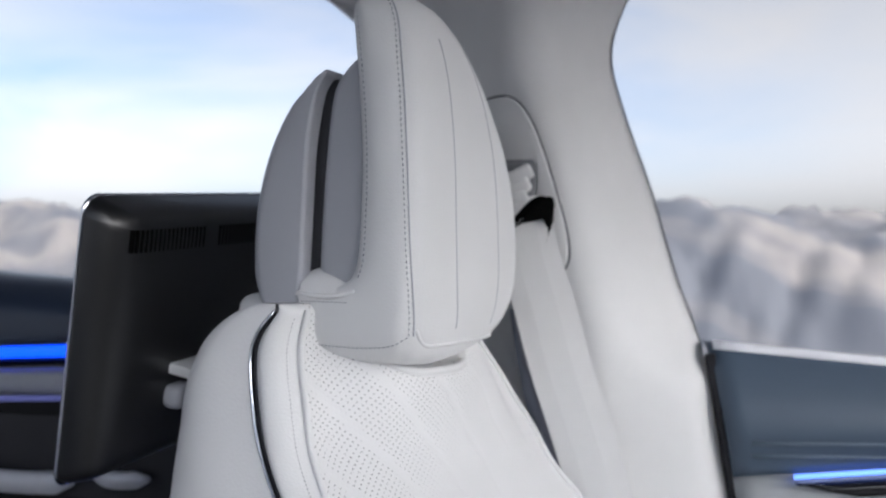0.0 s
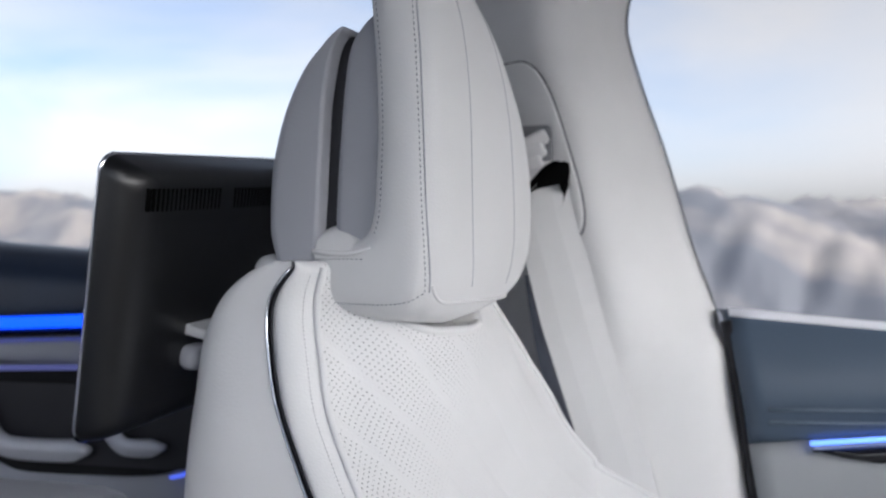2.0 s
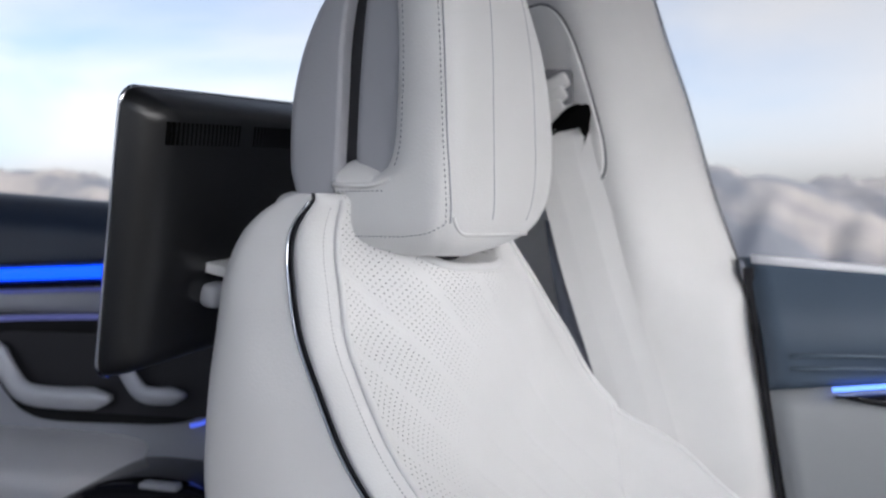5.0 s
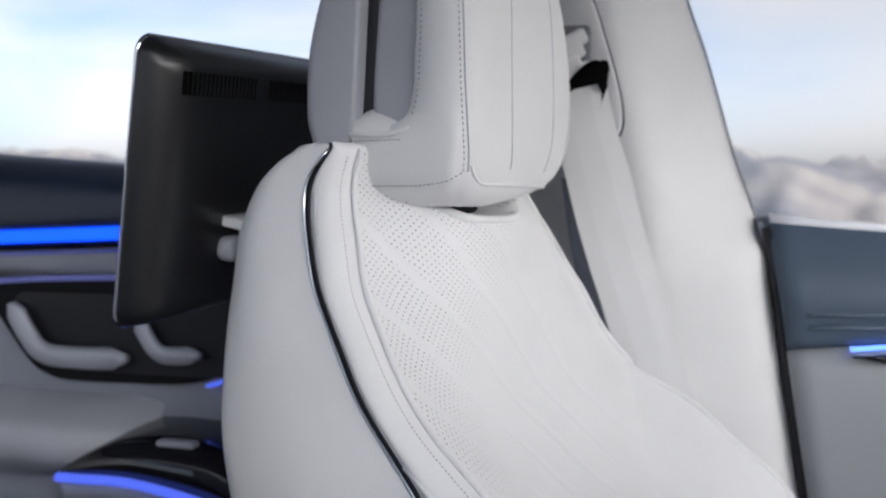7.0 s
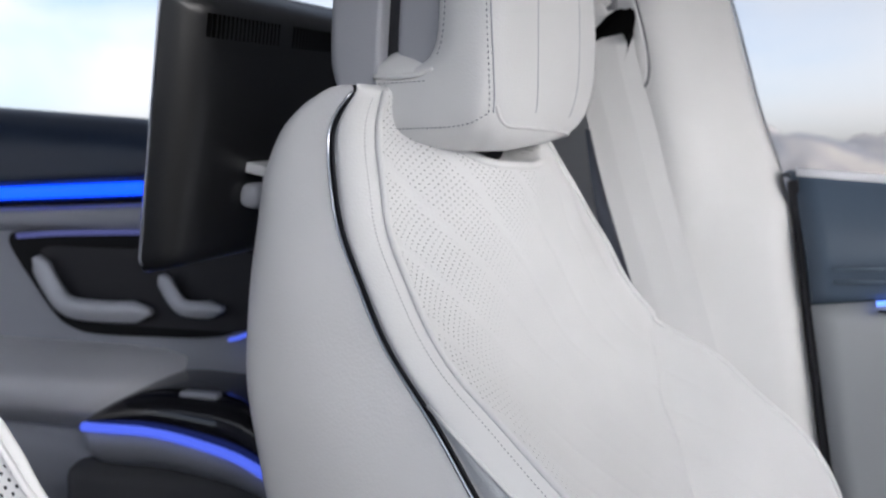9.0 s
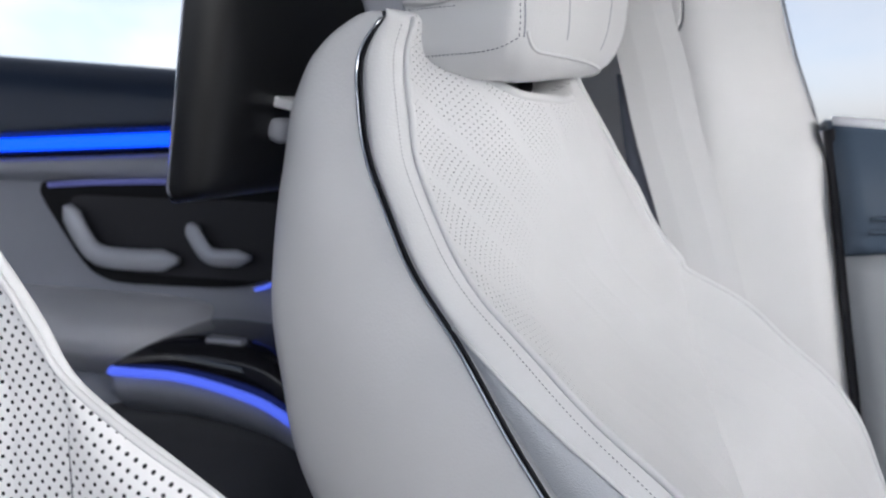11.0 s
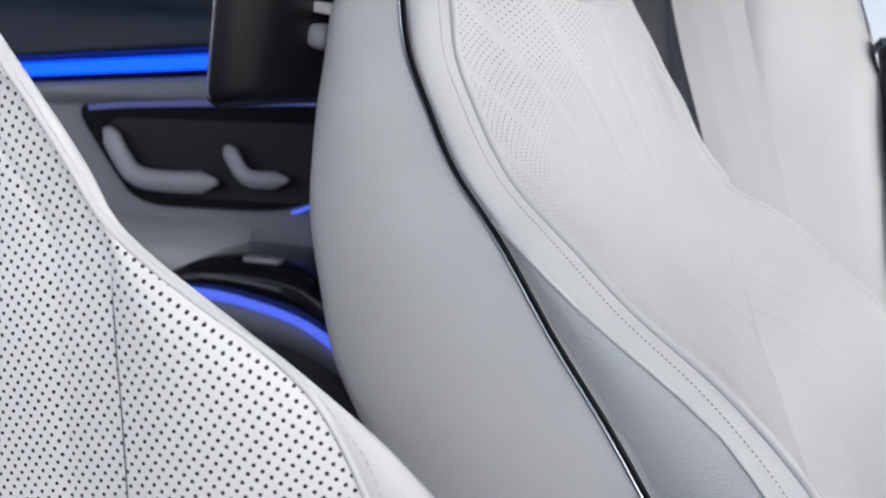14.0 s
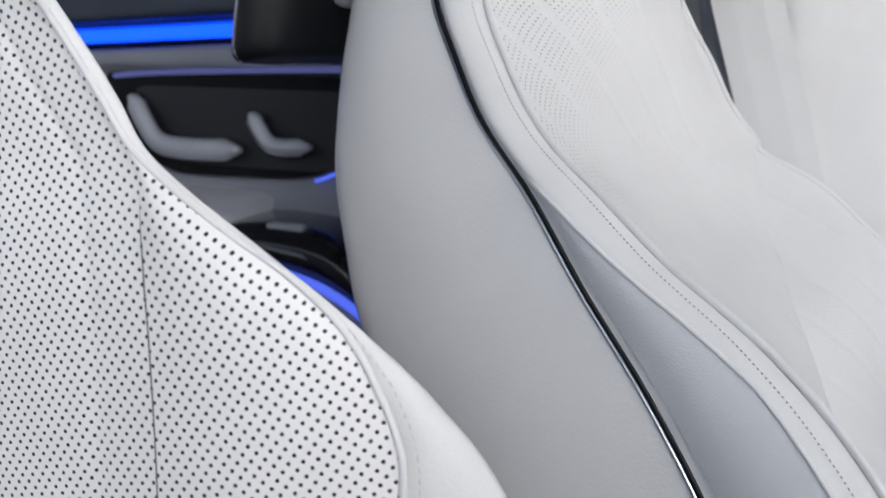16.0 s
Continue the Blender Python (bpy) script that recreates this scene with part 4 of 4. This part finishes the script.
# ---- the screen behind the passenger seat ----
def rear_screen():
    # local: x across (away), y back towards the rear passenger, z up
    lean = 11.4
    m = SEAT @ Matrix(((0, -1, 0, -0.2284), (1, 0, 0, 0.0737), (0, 0, 1, 0.9404), (0, 0, 0, 1))) @ pose(0, 0, 0, lean, -4.06, 5.67)
    s = empty("rear_screen", m, "dark tablet screen seen from its vented back", "screen")
    W, H = 0.1455, 0.1123

    def ring(w, h, r, y, n=8):
        pts = []
        for cx, cz, a0 in ((w - r, h - r, 0), (-w + r, h - r, 90), (-w + r, -h + r, 180), (w - r, -h + r, 270)):
            for k in range(n):
                a = radians(a0 + 90 * k / (n - 1))
                pts.append((cx + r * math.cos(a), y, cz + r * math.sin(a)))
        return pts
    roll = [(0.0, 0.0, 0.030), (0.0, 0.0012, 0.0265), (0.0012, 0.0032, 0.0205), (0.0042, 0.0062, 0.0135), (0.0100, 0.0098, 0.0075), (0.0180, 0.0136, 0.0036), (0.0270, 0.0185, 0.0013), (0.0370, 0.0250, 0.0003), (0.048, 0.033, 0.0)]
    rows = [ring(W - dx, H - dz, max(0.015 - 0.12 * dx, 0.009), y) for dx, dz, y in roll]
    b = part("back_cover", grid(rows, ring=True, caps=True), SCREEN_PLASTIC, s, "dark grey plastic back cover")
    part("bright_rim", grid([ring(W + 0.0003, H + 0.0003, 0.0145, 0.0285), ring(W + 0.0010, H + 0.0010, 0.0145, 0.0300), ring(W + 0.0003, H + 0.0003, 0.0145, 0.0315)], ring=True, caps=True), CHROME, s, "thin bright metal rim")
    part("display_glass", grid([ring(W - 0.001, H - 0.001, 0.013, 0.0305), ring(W - 0.003, H - 0.003, 0.012, 0.033)], ring=True, caps=True), PIANO, s, "black display glass", smooth=False)
    slot = box((-0.0008, -0.0003, -0.0085), (0.0008, 0.004, 0.0085))
    me = bpy.data.meshes.new("vent_slot")
    slot.to_mesh(me)
    slot.free()
    me.materials.append(VOID)
    for x0, n in ((-0.1245, 18), (-0.022, 18)):
        for k in range(n):
            v = new("vent_slot", me)
            v.parent = b
            v.location = (x0 + 0.0048 * k, 0, 0.082)
    part("bracket", box((-0.071, -0.016, -0.060), (-0.045, 0.004, -0.039), 0.008), LEATHER_DARKER, s, "grey mounting bracket")
    a = part("mount_arm", box((-0.067, -0.026, -0.031), (-0.025, 0.004, -0.022), 0.002), LEATHER, s, "white screen mounting arm")
    return s


rear_screen()


# ---- the driver's seat close to the camera ----
NEAR_EDGE = [(0.42, 0.02), (0.60, -0.020), (0.651, -0.044), (0.684, -0.070), (0.704, -0.090), (0.722, -0.112), (0.743, -0.144), (0.760, -0.169), (0.775, -0.187), (0.793, -0.199), (0.811, -0.212), (0.830, -0.227), (0.86, -0.252), (0.90, -0.29), (0.93, -0.335), (0.945, -0.40)]
NEAR_PIPE = [(0.42, -0.085), (0.60, -0.078), (0.646, -0.0775), (0.665, -0.079), (0.687, -0.088), (0.712, -0.104), (0.73, -0.126), (0.743, -0.148), (0.760, -0.173), (0.775, -0.191), (0.793, -0.204), (0.811, -0.217), (0.830, -0.232), (0.86, -0.258), (0.90, -0.30), (0.93, -0.345), (0.945, -0.41)]
NEAR_SEAM = [(0.42, -0.172), (0.633, -0.179), (0.70, -0.183), (0.741, -0.187), (0.767, -0.1895), (0.776, -0.195), (0.80, -0.213), (0.83, -0.236), (0.945, -0.42)]


def near_face(x, z):
    """Depth of the seat's face: a rounded bolster, then a crease, then the insert turning away."""
    s = spline(NEAR_SEAM, z)
    e = spline(NEAR_PIPE, z)
    y = 0.228 + 0.10 * max(0.0, z - 0.72) - 0.03 * max(0.0, 0.72 - z)
    if x > s:
        t = (x - s) / max(e - s, 0.002)
        wide = min(1.0, (e - s) / 0.05)
        return y + wide * (0.007 * (2 * min(t, 1) - 1) ** 2 - 0.005)
    t = s - x
    return y + 0.002 + 0.24 * min(t, 0.02) + 0.20 * max(0, min(t, 0.12) - 0.02) + 0.0013 * math.exp(-((t - 0.030) / 0.0032) ** 2)


def driver_seat():
    d = empty("front_seat", pose(0, 0, 0), "white perforated leather driver's seat back seen close", "car seat", "front seats")
    zs = frange(0.42, 0.945, 106)
    rows, rows_l = [], []
    for z in zs:
        e, s = spline(NEAR_PIPE, z), spline(NEAR_SEAM, z)
        rows.append([(x, near_face(x, z), z) for x in frange(s + 0.0003, e, 16)])
        far = -0.60
        xs = [s - (s - far) * (k / 90) ** 1.5 for k in range(91)]
        rows_l.append([(x, near_face(x, z), z) for x in xs])
    part("bolster_face", grid(rows), PERF_NEAR, d, "white perforated leather bolster")
    part("backrest_insert", grid(rows_l), PERF_NEAR, d, "white perforated leather insert")
    # Dark grey cord: the shadow line of the crease put into colour.
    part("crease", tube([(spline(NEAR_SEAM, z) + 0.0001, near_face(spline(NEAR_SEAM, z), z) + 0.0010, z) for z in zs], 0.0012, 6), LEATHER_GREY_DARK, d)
    rows = []
    for z in zs:
        p, e = spline(NEAR_PIPE, z), spline(NEAR_EDGE, z)
        y0 = near_face(p, z)
        w = max(e - p, 0.002)
        deep = min(0.010, 0.4 * w) + 0.20 * w
        row = []
        for k in range(19):
            t = k / 18
            if t < 0.6:
                a = t / 0.6
                row.append((p + w * math.sin(a * math.pi / 2), y0 + 0.3 * deep + deep * (1 - math.cos(a * math.pi / 2)), z))
            else:
                a = (t - 0.6) / 0.4
                row.append((e - 0.14 * a, y0 + 1.3 * deep + 0.09 * a, z))
        row.append((-0.62, y0 + 1.3 * deep + 0.09, z))
        rows.append(row)
    part("bolster_side", grid(rows), LEATHER, d, "smooth white leather bolster side")
    pipe = [(spline(NEAR_PIPE, z), near_face(spline(NEAR_PIPE, z), z) - 0.0004, z) for z in zs]
    part("piping", tube(pipe, 0.0016, 8), LEATHER, d, "white leather piping")
    part("stitching", stitches([(x + 0.0065 * min(1, max(0, (0.72 - z) / 0.03)), y + 0.0008, z) for x, y, z in pipe if z < 0.715], 0.0028, 0.0016, 0.0004), THREAD_PALE, d, "pale grey stitching")
    cap = [(x, y, 0.945) for x, y in ((-0.6, near_face(-0.6, 0.945)), (-0.41, near_face(-0.41, 0.945)), (-0.40, near_face(-0.41, 0.945) + 0.05), (-0.6, near_face(-0.6, 0.945) + 0.1))]
    bm = bmesh.new()
    bm.faces.new([bm.verts.new(p) for p in cap])
    part("backrest_top", thick(bm, 0.004), LEATHER, d)
    part("seat_base", box((-0.60, 0.20, 0.10), (0.0, 0.38, 0.43), 0.03), LEATHER_GREY, d, "grey lower seat body")
    return d


driver_seat()
